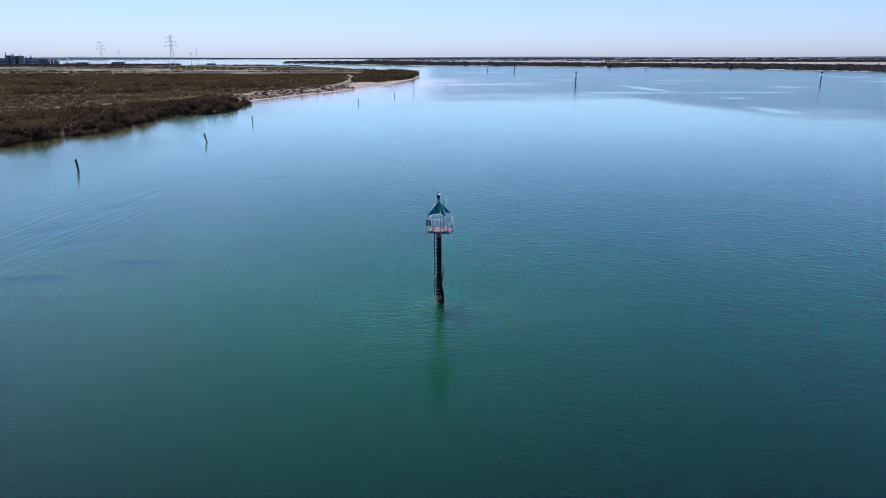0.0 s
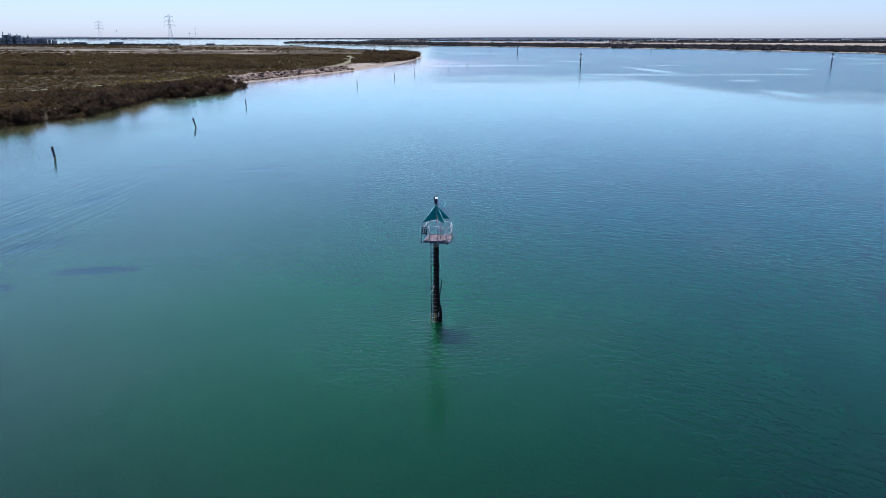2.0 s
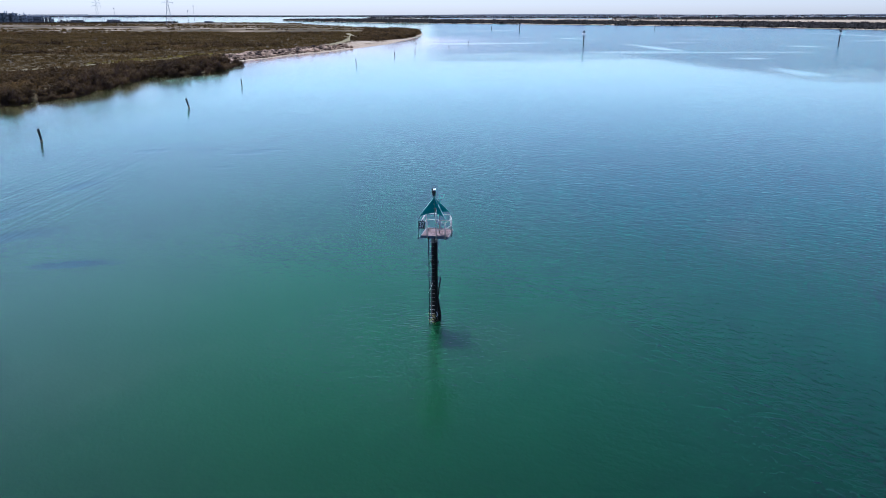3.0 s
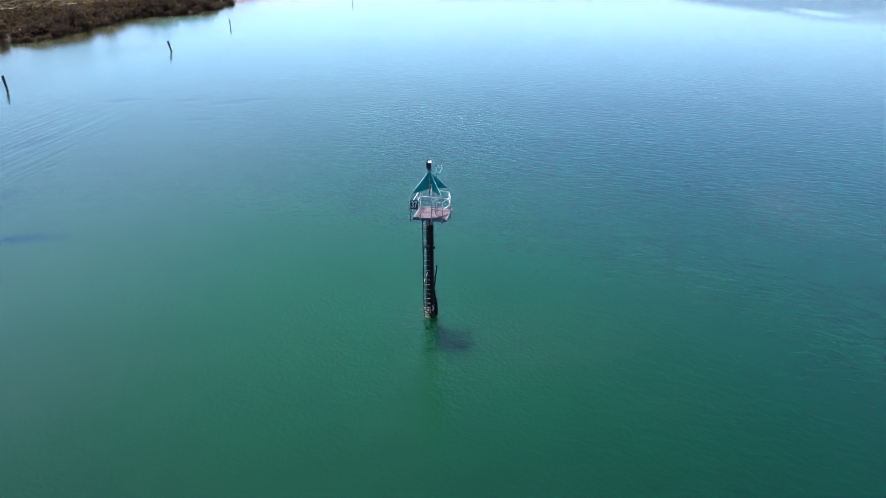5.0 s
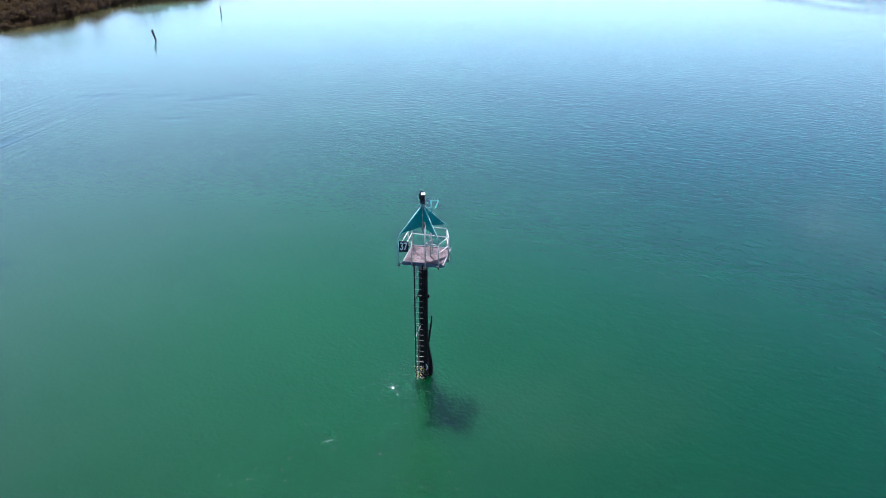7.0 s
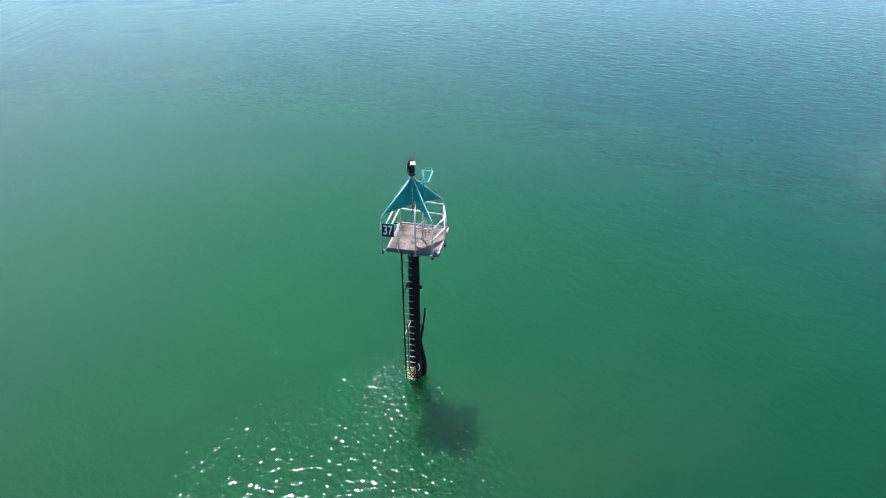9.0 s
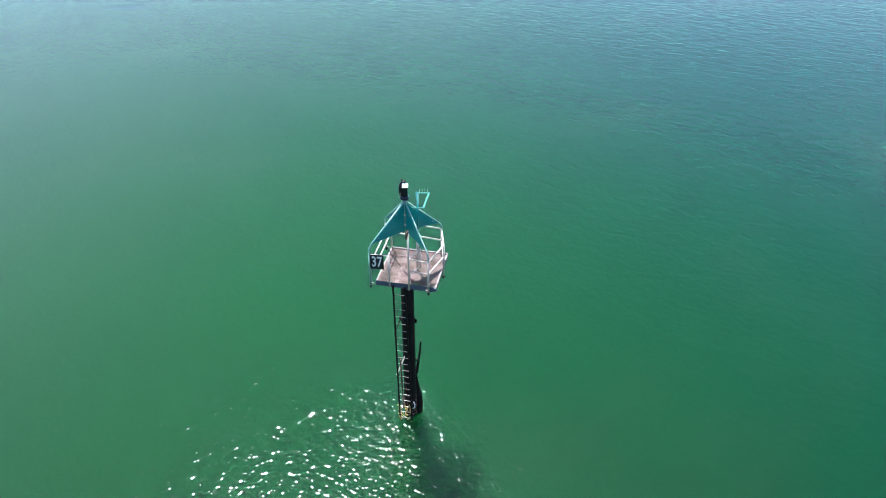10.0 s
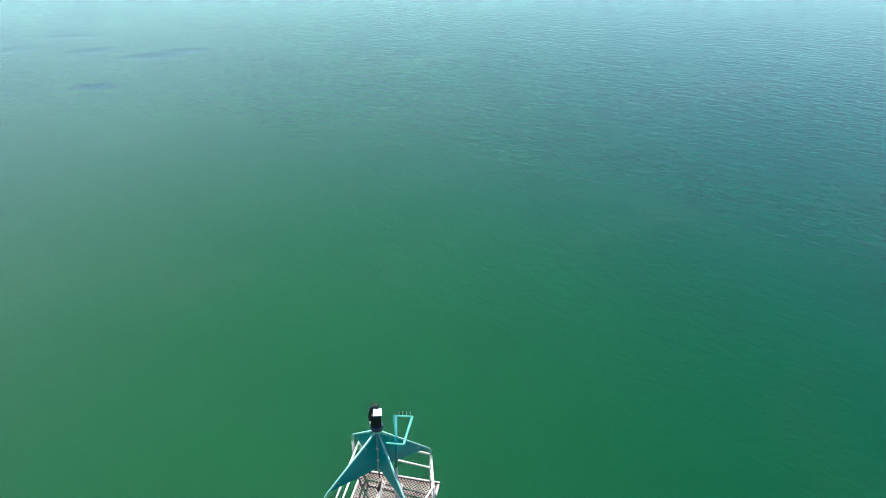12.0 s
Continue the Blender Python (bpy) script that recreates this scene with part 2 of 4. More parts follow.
    edge = calc("MULTIPLY_ADD", noise_at(0.022, 6, 0.5, 15), 130.0, calc("ADD", calc("SUBTRACT", y, bound), -65.0))
    far_wind = calc("MULTIPLY", ramp_of(edge, -50.0, 65.0, 0.0, 1.0), ramp_of(x, -14.0, 12.0, 0.0, 1.0))
    slick = patches(SLICKS, 0.9, noise_at(0.05, 4, 0.5, 10))
    slick = calc("MAXIMUM", slick, ramp_of(noise_at(0.018, 4, 0.3, 4), 0.60, 0.66, 0.0, 0.8))
    far_wind = calc("MULTIPLY", far_wind, calc("MULTIPLY_ADD", slick, -0.8, 1.0))
    paw = patches(PAWS, 1.3, noise_at(0.30, 5, 0.6, 20))

    # breeze over the middle reach, a lee under the western bank
    fetch = ramp_of(calc("MULTIPLY_ADD", y, 0.30, x), -16.0, 22.0, 0.35, 1.0)
    fetch = calc("MULTIPLY", fetch, ramp_of(y, 50.0, 120.0, 1.0, 0.22))
    fetch = calc("MULTIPLY", fetch, calc("MULTIPLY_ADD", puff, 1.5, 0.25))
    fetch = calc("MAXIMUM", fetch, calc("MULTIPLY", far_wind, 2.2))
    wind = calc("MAXIMUM", ramp_of(y, 10.0, 90.0, 0.55, 0.40), calc("MULTIPLY", far_wind, 2.6))
    calm = calc("MULTIPLY_ADD", paw, -0.9, 1.0)
    wind = calc("MULTIPLY", wind, calm)
    # ripples off the muddy bank, a still margin under the shrubs
    lap = calc("MULTIPLY", calc("MULTIPLY", ramp_of(x, -72.0, -44.0, 0.45, 0.0), ramp_of(y, 110.0, 190.0, 1.0, 0.0)), ramp_of(attribute("mud"), 0.12, 0.5, 1.0, 0.12))
    wind = calc("MULTIPLY_ADD", lap, 1.6, wind)
    fetch = calc("MULTIPLY_ADD", lap, 1.6, fetch)
    # the tide's eddies round the pile
    ex, ey = calc("MULTIPLY", calc("ADD", x, 2.4), 0.14), calc("MULTIPLY", calc("ADD", y, 4.0), 0.16)
    eddy = ramp_of(calc("ADD", calc("MULTIPLY", ex, ex), calc("MULTIPLY", ey, ey)), 0.0, 2.6, 1.0, 0.0)
    fetch = calc("MAXIMUM", calc("MULTIPLY", fetch, calm), calc("MULTIPLY", eddy, 1.2))
    near_pile = ramp_of(calc("ADD", calc("MULTIPLY", calc("ADD", x, 0.7), calc("ADD", x, 0.7)), calc("MULTIPLY", calc("ADD", y, 0.5), calc("ADD", y, 0.5))), 0.0, 5.5, 1.0, 0.0)
    wind = calc("MULTIPLY_ADD", eddy, 1.25, calc("MULTIPLY_ADD", near_pile, 1.5, wind))
    # an old wake running in along the bank
    wake = noise_at(1.15, 1, 0.05, 85, 0.25)
    wake_mask = calc("MULTIPLY", calc("MULTIPLY", ramp_of(x, -58.0, -48.0, 0.0, 1.0), ramp_of(x, -40.0, -33.0, 1.0, 0.0)), calc("MULTIPLY", ramp_of(y, -5.0, 12.0, 0.0, 1.0), ramp_of(y, 45.0, 75.0, 1.0, 0.0)))
    height = calc("MULTIPLY_ADD", calc("MULTIPLY", swell, fetch), 0.027, calc("MULTIPLY", calc("MULTIPLY", chop, wind), 0.020))
    height = calc("MULTIPLY_ADD", calc("MULTIPLY", wake, wake_mask), 0.030, height)
    height = calc("MULTIPLY", height, calc("MULTIPLY_ADD", gust, 0.8, 0.6))
    bp = n.new("ShaderNodeBump")
    bp.inputs["Strength"].default_value, bp.inputs["Distance"].default_value = 1.0, 1.0
    l.new(height, bp.inputs["Height"])
    l.new(bp.outputs[0], b.inputs["Coat Normal"])

    # the body of the water: green, greyer to the west, bluer eastward, paler up the reach
    deep = colour_mix(ramp_of(noise_at(0.012, 3, 1.0, 0), 0.35, 0.65, 0.0, 1.0), (0.0050, 0.0365, 0.0092), (0.0062, 0.0412, 0.0108))
    # northward, the grey-blue of the reflected sky is mixed into the green
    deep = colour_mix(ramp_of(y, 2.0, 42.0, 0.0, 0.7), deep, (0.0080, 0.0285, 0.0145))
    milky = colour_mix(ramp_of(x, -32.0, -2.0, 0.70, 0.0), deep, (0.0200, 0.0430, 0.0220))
    # the dimmer sky reflected to the east is painted in as darker water
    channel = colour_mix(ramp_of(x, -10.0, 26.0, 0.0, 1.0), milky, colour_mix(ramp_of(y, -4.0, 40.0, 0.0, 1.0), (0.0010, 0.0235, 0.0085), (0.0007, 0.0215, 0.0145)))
    # the bright low sky mirrored further out is painted in as paler water
    sky_pale_mask = calc("MULTIPLY", ramp_of(y, 25.0, 200.0, 0.0, 1.0), calc("MULTIPLY", ramp_of(x, 60.0, 190.0, 1.0, 0.3), calc("MULTIPLY_ADD", far_wind, -0.95, 1.0)))
    sky_pale = colour_mix(sky_pale_mask, channel, (0.073, 0.140, 0.098))
    # the paws' darker sky reflection is put into the water colour
    sky_pale = colour_mix(calc("MULTIPLY", paw, 0.62), sky_pale, (0.004, 0.017, 0.024))
    ragged = calc("MULTIPLY_ADD", noise_at(0.07, 4, 0.6, 40), 0.7, -0.35)
    sand = colour_mix(ramp_of(calc("ADD", attribute("sand"), calc("MULTIPLY", ragged, 0.5)), 0.0, 0.75, 0.0, 1.0), sky_pale, (0.20, 0.155, 0.125))
    mud = colour_mix(ramp_of(calc("ADD", attribute("mud"), ragged), 0.12, 0.70, 0.0, 1.0), sand, (0.026, 0.022, 0.007))
    # darkening towards the south is painted into the water's colour
    south_dark = ramp_of(y, -39.0, 8.0, 0.16, 1.0)
    l.new(colour_mix(1.0, mud, south_dark, "MULTIPLY"), b.inputs["Base Color"])
    # light scatters in the body; the surface is the clear coat that carries the ripples
    b.inputs["Specular IOR Level"].default_value = 0.0
    b.inputs["Roughness"].default_value = 1.0
    b.inputs["Coat Weight"].default_value = 1.0
    b.inputs["Coat IOR"].default_value = 1.33
    l.new(calc("MULTIPLY_ADD", far_wind, 0.10, 0.07), b.inputs["Coat Roughness"])
    b.inputs["Subsurface Weight"].default_value = 1.0
    b.inputs["Subsurface Radius"].default_value = (0.9, 1.1, 1.0)
    b.inputs["Subsurface Scale"].default_value = 9.0
    return m


M_GROUND, M_WATER = ground_material(), water_material()


# ---- mesh helpers ----
def mesh_of(name, bm, mat, smooth=False):
    me = bpy.data.meshes.new(name)
    bmesh.ops.recalc_face_normals(bm, faces=bm.faces)
    bm.to_mesh(me)
    bm.free()
    me.materials.append(mat)
    if smooth:
        me.shade_smooth()
    return me


def part(name, bm, mat, parent, label="", smooth=False):
    ob = new(name, mesh_of(name, bm, mat, smooth))
    ob.parent = parent
    return tagged(ob, label)


def thing(name, m, label, category, group="", kind=""):
    ob = new(name)
    ob.matrix_world = m
    return tagged(ob, label, category, group, kind)


def tube(pts, r, seg=8, bm=None, r_end=None):
    """A round bar along a line of points, with mitred bends and closed ends."""
    bm = bm or bmesh.new()
    pts = [Vector(p) for p in pts]
    rings, last = [], None
    for i, p in enumerate(pts):
        a = (p - pts[i - 1]).normalized() if i else None
        b = (pts[i + 1] - p).normalized() if i < len(pts) - 1 else None
        d = ((a or b) + (b or a)).normalized()
        side = last - d * last.dot(d) if last else d.orthogonal()
        side.normalize()
        last = side
        up = d.cross(side)
        rad = r if r_end is None else r + (r_end - r) * i / (len(pts) - 1)
        rings.append([bm.verts.new(p + (side * math.cos(k * math.tau / seg) + up * math.sin(k * math.tau / seg)) * rad) for k in range(seg)])
    for q, w in zip(rings, rings[1:]):
        for k in range(seg):
            bm.faces.new((q[k], q[(k + 1) % seg], w[(k + 1) % seg], w[k]))
    bm.faces.new(rings[0][::-1])
    bm.faces.new(rings[-1])
    return bm


def bent(points, radius=0.08, steps=4):
    """The points with each inner corner rounded off."""
    pts = [Vector(p) for p in points]
    out = [pts[0]]
    for a, p, c in zip(pts, pts[1:], pts[2:]):
        s, e = p + (a - p).normalized() * radius, p + (c - p).normalized() * radius
        for k in range(steps + 1):
            t = k / steps
            out.append(s * (1 - t) ** 2 + p * 2 * t * (1 - t) + e * t * t)
    return out + [pts[-1]]


def box(x0, x1, y0, y1, z0, z1, bevel=0.0, bm=None, m=None):
    own = bmesh.new()
    bmesh.ops.create_cube(own, size=1)
    for v in own.verts:
        v.co = ((x0 + x1) / 2 + v.co.x * (x1 - x0), (y0 + y1) / 2 + v.co.y * (y1 - y0), (z0 + z1) / 2 + v.co.z * (z1 - z0))
    if bevel:
        bmesh.ops.bevel(own, geom=own.edges[:], offset=bevel, segments=2, affect="EDGES")
    if m is not None:
        own.transform(m)
    if bm is None:
        return own
    tmp = bpy.data.meshes.new("tmp")
    own.to_mesh(tmp)
    own.free()
    bm.from_mesh(tmp)
    bpy.data.meshes.remove(tmp)
    return bm


def lathe(profile, seg=20, m=None):
    """A turned body from (radius, height) pairs."""
    bm = bmesh.new()
    rings = [[bm.verts.new((r * math.cos(k * math.tau / seg), r * math.sin(k * math.tau / seg), z)) for k in range(seg)] for r, z in profile]
    for q, w in zip(rings, rings[1:]):
        for k in range(seg):
            bm.faces.new((q[k], q[(k + 1) % seg], w[(k + 1) % seg], w[k]))
    bm.faces.new(rings[0][::-1])
    bm.faces.new(rings[-1])
    if m is not None:
        bm.transform(m)
    return bm


def soup(name, verts, faces, mat, smooth=False):
    me = bpy.data.meshes.new(name)
    me.from_pydata(verts.tolist() if hasattr(verts, "tolist") else verts, [], faces.tolist() if hasattr(faces, "tolist") else faces)
    me.materials.append(mat)
    me.update()
    if smooth:
        me.shade_smooth()
    return me


# ---- the shores, in plan ----
BANK = [(-260, -1500), (-150, -500), (-118, -60), (-106, 60), (-98, 107), (-95, 114), (-93, 124), (-89, 130), (-89.3, 145), (-91, 160), (-93, 178), (-92, 185),
        (-86, 190), (-79, 198), (-77, 215), (-78, 245), (-81, 262), (-75, 280), (-68.5, 303), (-60.5, 324), (-51.5, 348), (-42, 382),
        (-31, 422), (-22, 483), (-13, 561), (-9, 640), (-11, 705), (-24, 780), (-60, 900), (-130, 1080), (-240, 1330), (-360, 1480), (-540, 1450),
        (-900, 1400), (-2600, 1500), (-4900, 1500), (-4900, -1500)]
EAST = [(-420, 2000), (-410, 1963), (-217, 1663), (-71, 1440), (43, 1340), (144, 1253), (233, 1176), (312, 1107), (383, 1046), (429, 948), (468, 866),
        (501, 797), (515, 738), (560, 620), (760, 200), (1300, -700), (1600, -1500), (4900, -1500), (4900, 1900), (1200, 2050), (200, 2350), (-250, 2300)]
MID = [(900, 2500), (2200, 2350), (4900, 2300), (4900, 3000), (2500, 3050), (600, 3150), (-300, 3050), (-250, 2850)]
FAR = [(-4900, 4250), (-2500, 4350), (-500, 4250), (300, 3900), (1500, 3500), (4900, 3300), (4900, 4980), (-4900, 4980)]


def signed_distance(px, py, poly):
    """Metres to the outline, positive inside."""
    best = np.full(px.shape, 1e9)
    inside = np.zeros(px.shape, bool)
    for (ax, ay), (bx, by) in zip(poly, poly[1:] + poly[:1]):
        dx, dy = bx - ax, by - ay
        t = np.clip(((px - ax) * dx + (py - ay) * dy) / (dx * dx + dy * dy), 0, 1)
        best = np.minimum(best, np.hypot(px - ax - t * dx, py - ay - t * dy))
        cross = (ay > py) != (by > py)
        inside ^= cross & (px < dx * (py - ay) / (dy if dy else 1e-9) + ax)
    return np.where(inside, best, -best)


def steps(*runs):
    out = []
    for a, b, d in runs:
        out += list(np.arange(a, b, d))
    return np.array(out + [runs[-1][1]])


def land_height(px, py):
    d = np.maximum.reduce([signed_distance(px, py, p) for p in (BANK, EAST, MID, FAR)])
    h = np.where(d < 0, np.maximum(d * 0.12, -3.0), 1.1 * (1 - np.exp(-np.maximum(d, 0) / 7.0)))
    # a low bund behind the revetment
    bank = signed_distance(px, py, BANK)
    h = h + 1.1 * np.exp(-((bank - 12.0) / 6.0) ** 2) * np.clip((py - 225) / 25, 0, 1) * np.clip((440 - py) / 60, 0, 1)
    return h + np.where(d > 3, 0.15 * np.sin(px * 0.13) * np.sin(py * 0.09 + px * 0.02), 0), d


def build_ground():
    xs = steps((-4950, -1500, 150), (-1500, -600, 60), (-600, -180, 15), (-180, 20, 4), (20, 300, 20), (300, 620, 12), (620, 1500, 55), (1500, 4950, 150))
    ys = steps((-1500, -100, 80), (-100, 60, 12), (60, 500, 4), (500, 800, 8), (800, 1500, 20), (1500, 2500, 40), (2500, 4990, 80))
    gx, gy = np.meshgrid(xs, ys)
    px, py = gx.ravel(), gy.ravel()
    h, d = land_height(px, py)
    bank = signed_distance(px, py, BANK)
    # bare sand: the beach past the revetment, the flats inland, a thin fringe on the far shores
    beach = np.exp(-np.maximum(bank, 0) / 6.0) * np.clip((py - 235) / 40, 0, 1) * 1.6
    spur = np.clip((30 - bank) / 8, 0, 1) * np.clip((py - 372) / 25, 0, 1) * np.clip((545 - py) / 70, 0, 1) * 1.3
    beach = np.maximum(beach, spur)
    flats = np.clip((bank - 60) / 80, 0, 1) * np.clip((py - 640) / 60, 0, 1) * (0.30 + 0.16 * np.sin(py * 0.017 + 1.6 * np.sin(px * 0.006)))
    fringe = np.exp(-np.maximum(signed_distance(px, py, EAST), 0) / 10.0) * (px > 100) * 0.9
    de = signed_distance(px, py, EAST)
    east_back = np.clip((de - 270) / 40, 0, 1) * (0.45 + 0.5 * np.sin(de * 0.035 + np.sin(px * 0.004)))
    sand = np.maximum.reduce([beach, flats, fringe, east_back])
    # low rise on the horizon
    h = h + np.clip((py - 4500) / 300, 0, 1) * (7 + 3 * np.sin(px * 0.0021))
    w, k = len(xs), len(ys)
    i = np.arange(w * k).reshape(k, w)
    f = np.stack([i[:-1, :-1], i[:-1, 1:], i[1:, 1:], i[1:, :-1]], -1).reshape(-1, 4)
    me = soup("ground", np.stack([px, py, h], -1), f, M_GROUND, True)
    for name, v in (("sand", sand), ("hazy_wood", np.clip((py - 3000) / 200, 0, 1))):
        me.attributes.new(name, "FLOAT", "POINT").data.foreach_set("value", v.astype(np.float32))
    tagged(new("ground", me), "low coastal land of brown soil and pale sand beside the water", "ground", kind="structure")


build_ground()


def build_water():
    """One flat sheet, with the mud and sand of the bank near it as values on its points."""
    xs = steps((-4950, -300, 465), (-300, -120, 20), (-120, 30, 4), (30, 150, 20), (150, 4950, 400))
    ys = steps((-1500, -60, 180), (-60, 40, 10), (40, 520, 5), (520, 800, 20), (800, 4990, 419))
    gx, gy = np.meshgrid(xs, ys)
    px, py = gx.ravel(), gy.ravel()
    out = np.maximum(-signed_distance(px, py, BANK), 0)
    mud = np.exp(-out / 20.0) * np.clip((270 - py) / 60, 0, 1)
    sand = np.exp(-out / 42.0) * np.clip((py - 190) / 90, 0, 1) * np.clip((640 - py) / 150, 0, 1)
    w, k = len(xs), len(ys)
    i = np.arange(w * k).reshape(k, w)
    f = np.stack([i[:-1, :-1], i[:-1, 1:], i[1:, 1:], i[1:, :-1]], -1).reshape(-1, 4)
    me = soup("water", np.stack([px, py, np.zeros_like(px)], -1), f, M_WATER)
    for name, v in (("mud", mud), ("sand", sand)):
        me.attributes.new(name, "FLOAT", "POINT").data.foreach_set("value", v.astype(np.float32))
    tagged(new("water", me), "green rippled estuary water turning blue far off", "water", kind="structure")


build_water()


# ---- the channel beacon ----
TURN = Matrix.Rotation(radians(-11.3), 4, "Z")
DECK = (-0.745, 1.03, -0.71, 1.06)
DZ = 6.05
POSTS = ((-0.862, -0.765), (0.825, -0.79), (0.857, 0.90), (-0.90, 1.07))
KNEES = (7.24, 7.24, 7.18, 7.06)


def grating(parent):
    """Expanded metal: strands that run zigzag from side to side and touch at the knuckles."""
    verts, faces = [], []
    u0, u1, v0, v1 = DECK[0] + 0.04, DECK[1] - 0.04, DECK[2] + 0.04, DECK[3] - 0.04
    rows, cols = 43, 24
    dv, du = (v1 - v0) / rows, (u1 - u0) / (2 * cols)
    for r in range(rows):
        start = len(verts)
        for c in range(2 * cols + 1):
            u = u0 + c * du
            v = v0 + (r + 0.5) * dv + (0.42 if (c + r) % 2 else -0.42) * dv
            for s, z in ((-0.0090, DZ - 0.012), (0.0090, DZ - 0.004)):
                verts.append((u, v + s, z))
                verts.append((u, v + s, z - 0.010))
        for c in range(2 * cols):
            a = start + 4 * c
            faces += [(a, a + 4, a + 6, a + 2), (a + 1, a + 3, a + 7, a + 5), (a, a + 1, a + 5, a + 4), (a + 2, a + 6, a + 7, a + 3)]
    ob = new("grating", soup("grating", verts, faces, M_GRATE))
    ob.parent = parent
    tagged(ob, "rust-stained expanded metal deck", kind="stuff")


def fin(parent, post, knee_z):
    """A triangular day-mark plate between the mast and one raking arm."""
    d = Vector((post[0], post[1], 0))
    side = Vector((-d.y, d.x, 0)).normalized() * 0.006
    knee = d + Vector((0, 0, knee_z))
    apex = Vector((0, 0, 8.36))
    tip = apex.lerp(knee, 0.90) - Vector((0, 0, 0.02))
    inner_low, inner_top = d.normalized() * 0.03 + Vector((0, 0, 7.42)), d.normalized() * 0.03 + Vector((0, 0, 8.33))
    bm = bmesh.new()
    a = [bm.verts.new(p + side) for p in (inner_low, tip, inner_top)]
    b = [bm.verts.new(p - side) for p in (inner_low, tip, inner_top)]
    bm.faces.new(a)
    bm.faces.new(b[::-1])
    for k in range(3):
        bm.faces.new((a[k], b[k], b[(k + 1) % 3], a[(k + 1) % 3]))
    plate = part("day_mark_plate", bm, M_TEAL, parent, "teal triangular plate")
    for f in (0.25, 0.82):
        q = apex.lerp(tip, f) - Vector((0, 0, 0.05))
        part("bolt", tube([q - side * 3.5, q + side * 3.5], 0.014, 6), M_GALV, plate)


def beacon():
    b = thing("channel_beacon", TURN, "teal and grey steel channel beacon on a black pile", "beacon")
    lean = Matrix.Rotation(radians(-11.3), 4, "Z").inverted()

    def loc(x, y, z):
        return lean @ Vector((x, y, z))

    # pile
    prof = [(0.205, -3.0), (0.21, 0.0), (0.215, 0.9), (0.205, 1.4), (0.20, 3.0), (0.195, 4.1), (0.195, 5.62), (0.17, 5.64)]
    pile = part("pile_shaft", lathe(prof, 24), M_TAR, b, "black tarred round pile", True)
    part("collar", lathe([(0.203, 5.50), (0.203, 5.86), (0.25, 5.88), (0.25, 5.92)], 20), M_DULL, pile, "dull grey steel collar")
    band = part("clamp_band", lathe([(0.197, 4.10), (0.215, 4.10), (0.215, 4.20), (0.197, 4.20)], 24), M_TAR, pile)
    for s in (-1, 1):
        part("clamp_lug", box(s * 0.21 - 0.035 + s * 0.03, s * 0.21 + 0.035 + s * 0.03, -0.03, 0.03, 4.08, 4.22, 0.008), M_TAR, band)
    rnd = random.Random(5)
    bm = bmesh.new()
    for k in range(150):
        a, z = rnd.uniform(0, math.tau), rnd.uniform(-0.1, 1.0) ** 1.0
        s = rnd.uniform(0.02, 0.055) * (1.1 - 0.6 * max(z, 0))
        bmesh.ops.create_icosphere(bm, subdivisions=1, radius=s, matrix=Matrix.Translation((math.cos(a) * 0.21, math.sin(a) * 0.21, z)) @ Matrix.Diagonal((1, 1, 0.8, 1)))
    part("oyster_crust", bm, M_RUST, pile, "brown crust of oysters and weed")["kind"] = "stuff"
    # split timber fender and rubber at the pile's side
    part("fender_spike", tube([loc(0.365, 0.28, 3.0), loc(0.35, 0.24, 2.7), loc(0.29, 0.18, 2.3), loc(0.22, 0.1, 1.75)], 0.028, 8, r_end=0.05), M_TAR, pile, "splintered black timber")
    part("fender_bracket", box(0.16, 0.30, 0.10, 0.16, 2.30, 2.36, 0.01, m=lean), M_TAR, pile)
    part("fender", tube([loc(0.14, 0.06, 2.0), loc(0.17, 0.08, 1.6), loc(0.21, 0.1, 1.15), loc(0.28, 0.1, 0.75), loc(0.29, 0.08, 0.4), loc(0.24, 0.06, -0.3)], 0.06, 10, r_end=0.15), M_TAR, pile, "black bulging fender", True)
    part("mooring_hook", tube(bent([loc(0.10, -0.22, 0.42), loc(0.15, -0.24, 0.5), loc(0.15, -0.24, 0.68), loc(0.11, -0.23, 0.75)], 0.04), 0.022, 8), M_WHITE, pile, "white looped hook", True)

    # deck
    u0, u1, v0, v1 = DECK
    deck = part("deck_frame", box(u0, u1, v0, v0 + 0.05, DZ - 0.1, DZ, 0.006), M_SKIRT, b, "blue-grey steel deck frame")
    part("edge_angle", box(u0, u1, v1 - 0.05, v1, DZ - 0.1, DZ + 0.03, 0.006), M_DULL, deck)
    for a, c in ((u0, u0 + 0.05), (u1 - 0.05, u1)):
        part("edge_angle", box(a, c, v0 + 0.053, v1 - 0.053, DZ - 0.1, DZ + 0.012, 0.006), M_DULL, deck)
    part("kick_plate", box(u0 + 0.02, u1 - 0.06, v0 - 0.012, v0 - 0.003, DZ - 0.12, DZ + 0.05, 0.003), M_SKIRT, deck, "blue-grey toe board")
    for k in range(4):
        v = v0 + 0.35 + k * 0.36
        part("joist", box(u0 + 0.053, u1 - 0.053, v - 0.025, v + 0.025, DZ - 0.1, DZ - 0.024), M_DULL, deck)
    for u in (-0.2, 0.2):
        part("bearer", box(u - 0.04, u + 0.04, v0 + 0.06, v1 - 0.06, DZ - 0.2, DZ - 0.103), M_GALV, deck)
    grating(b)

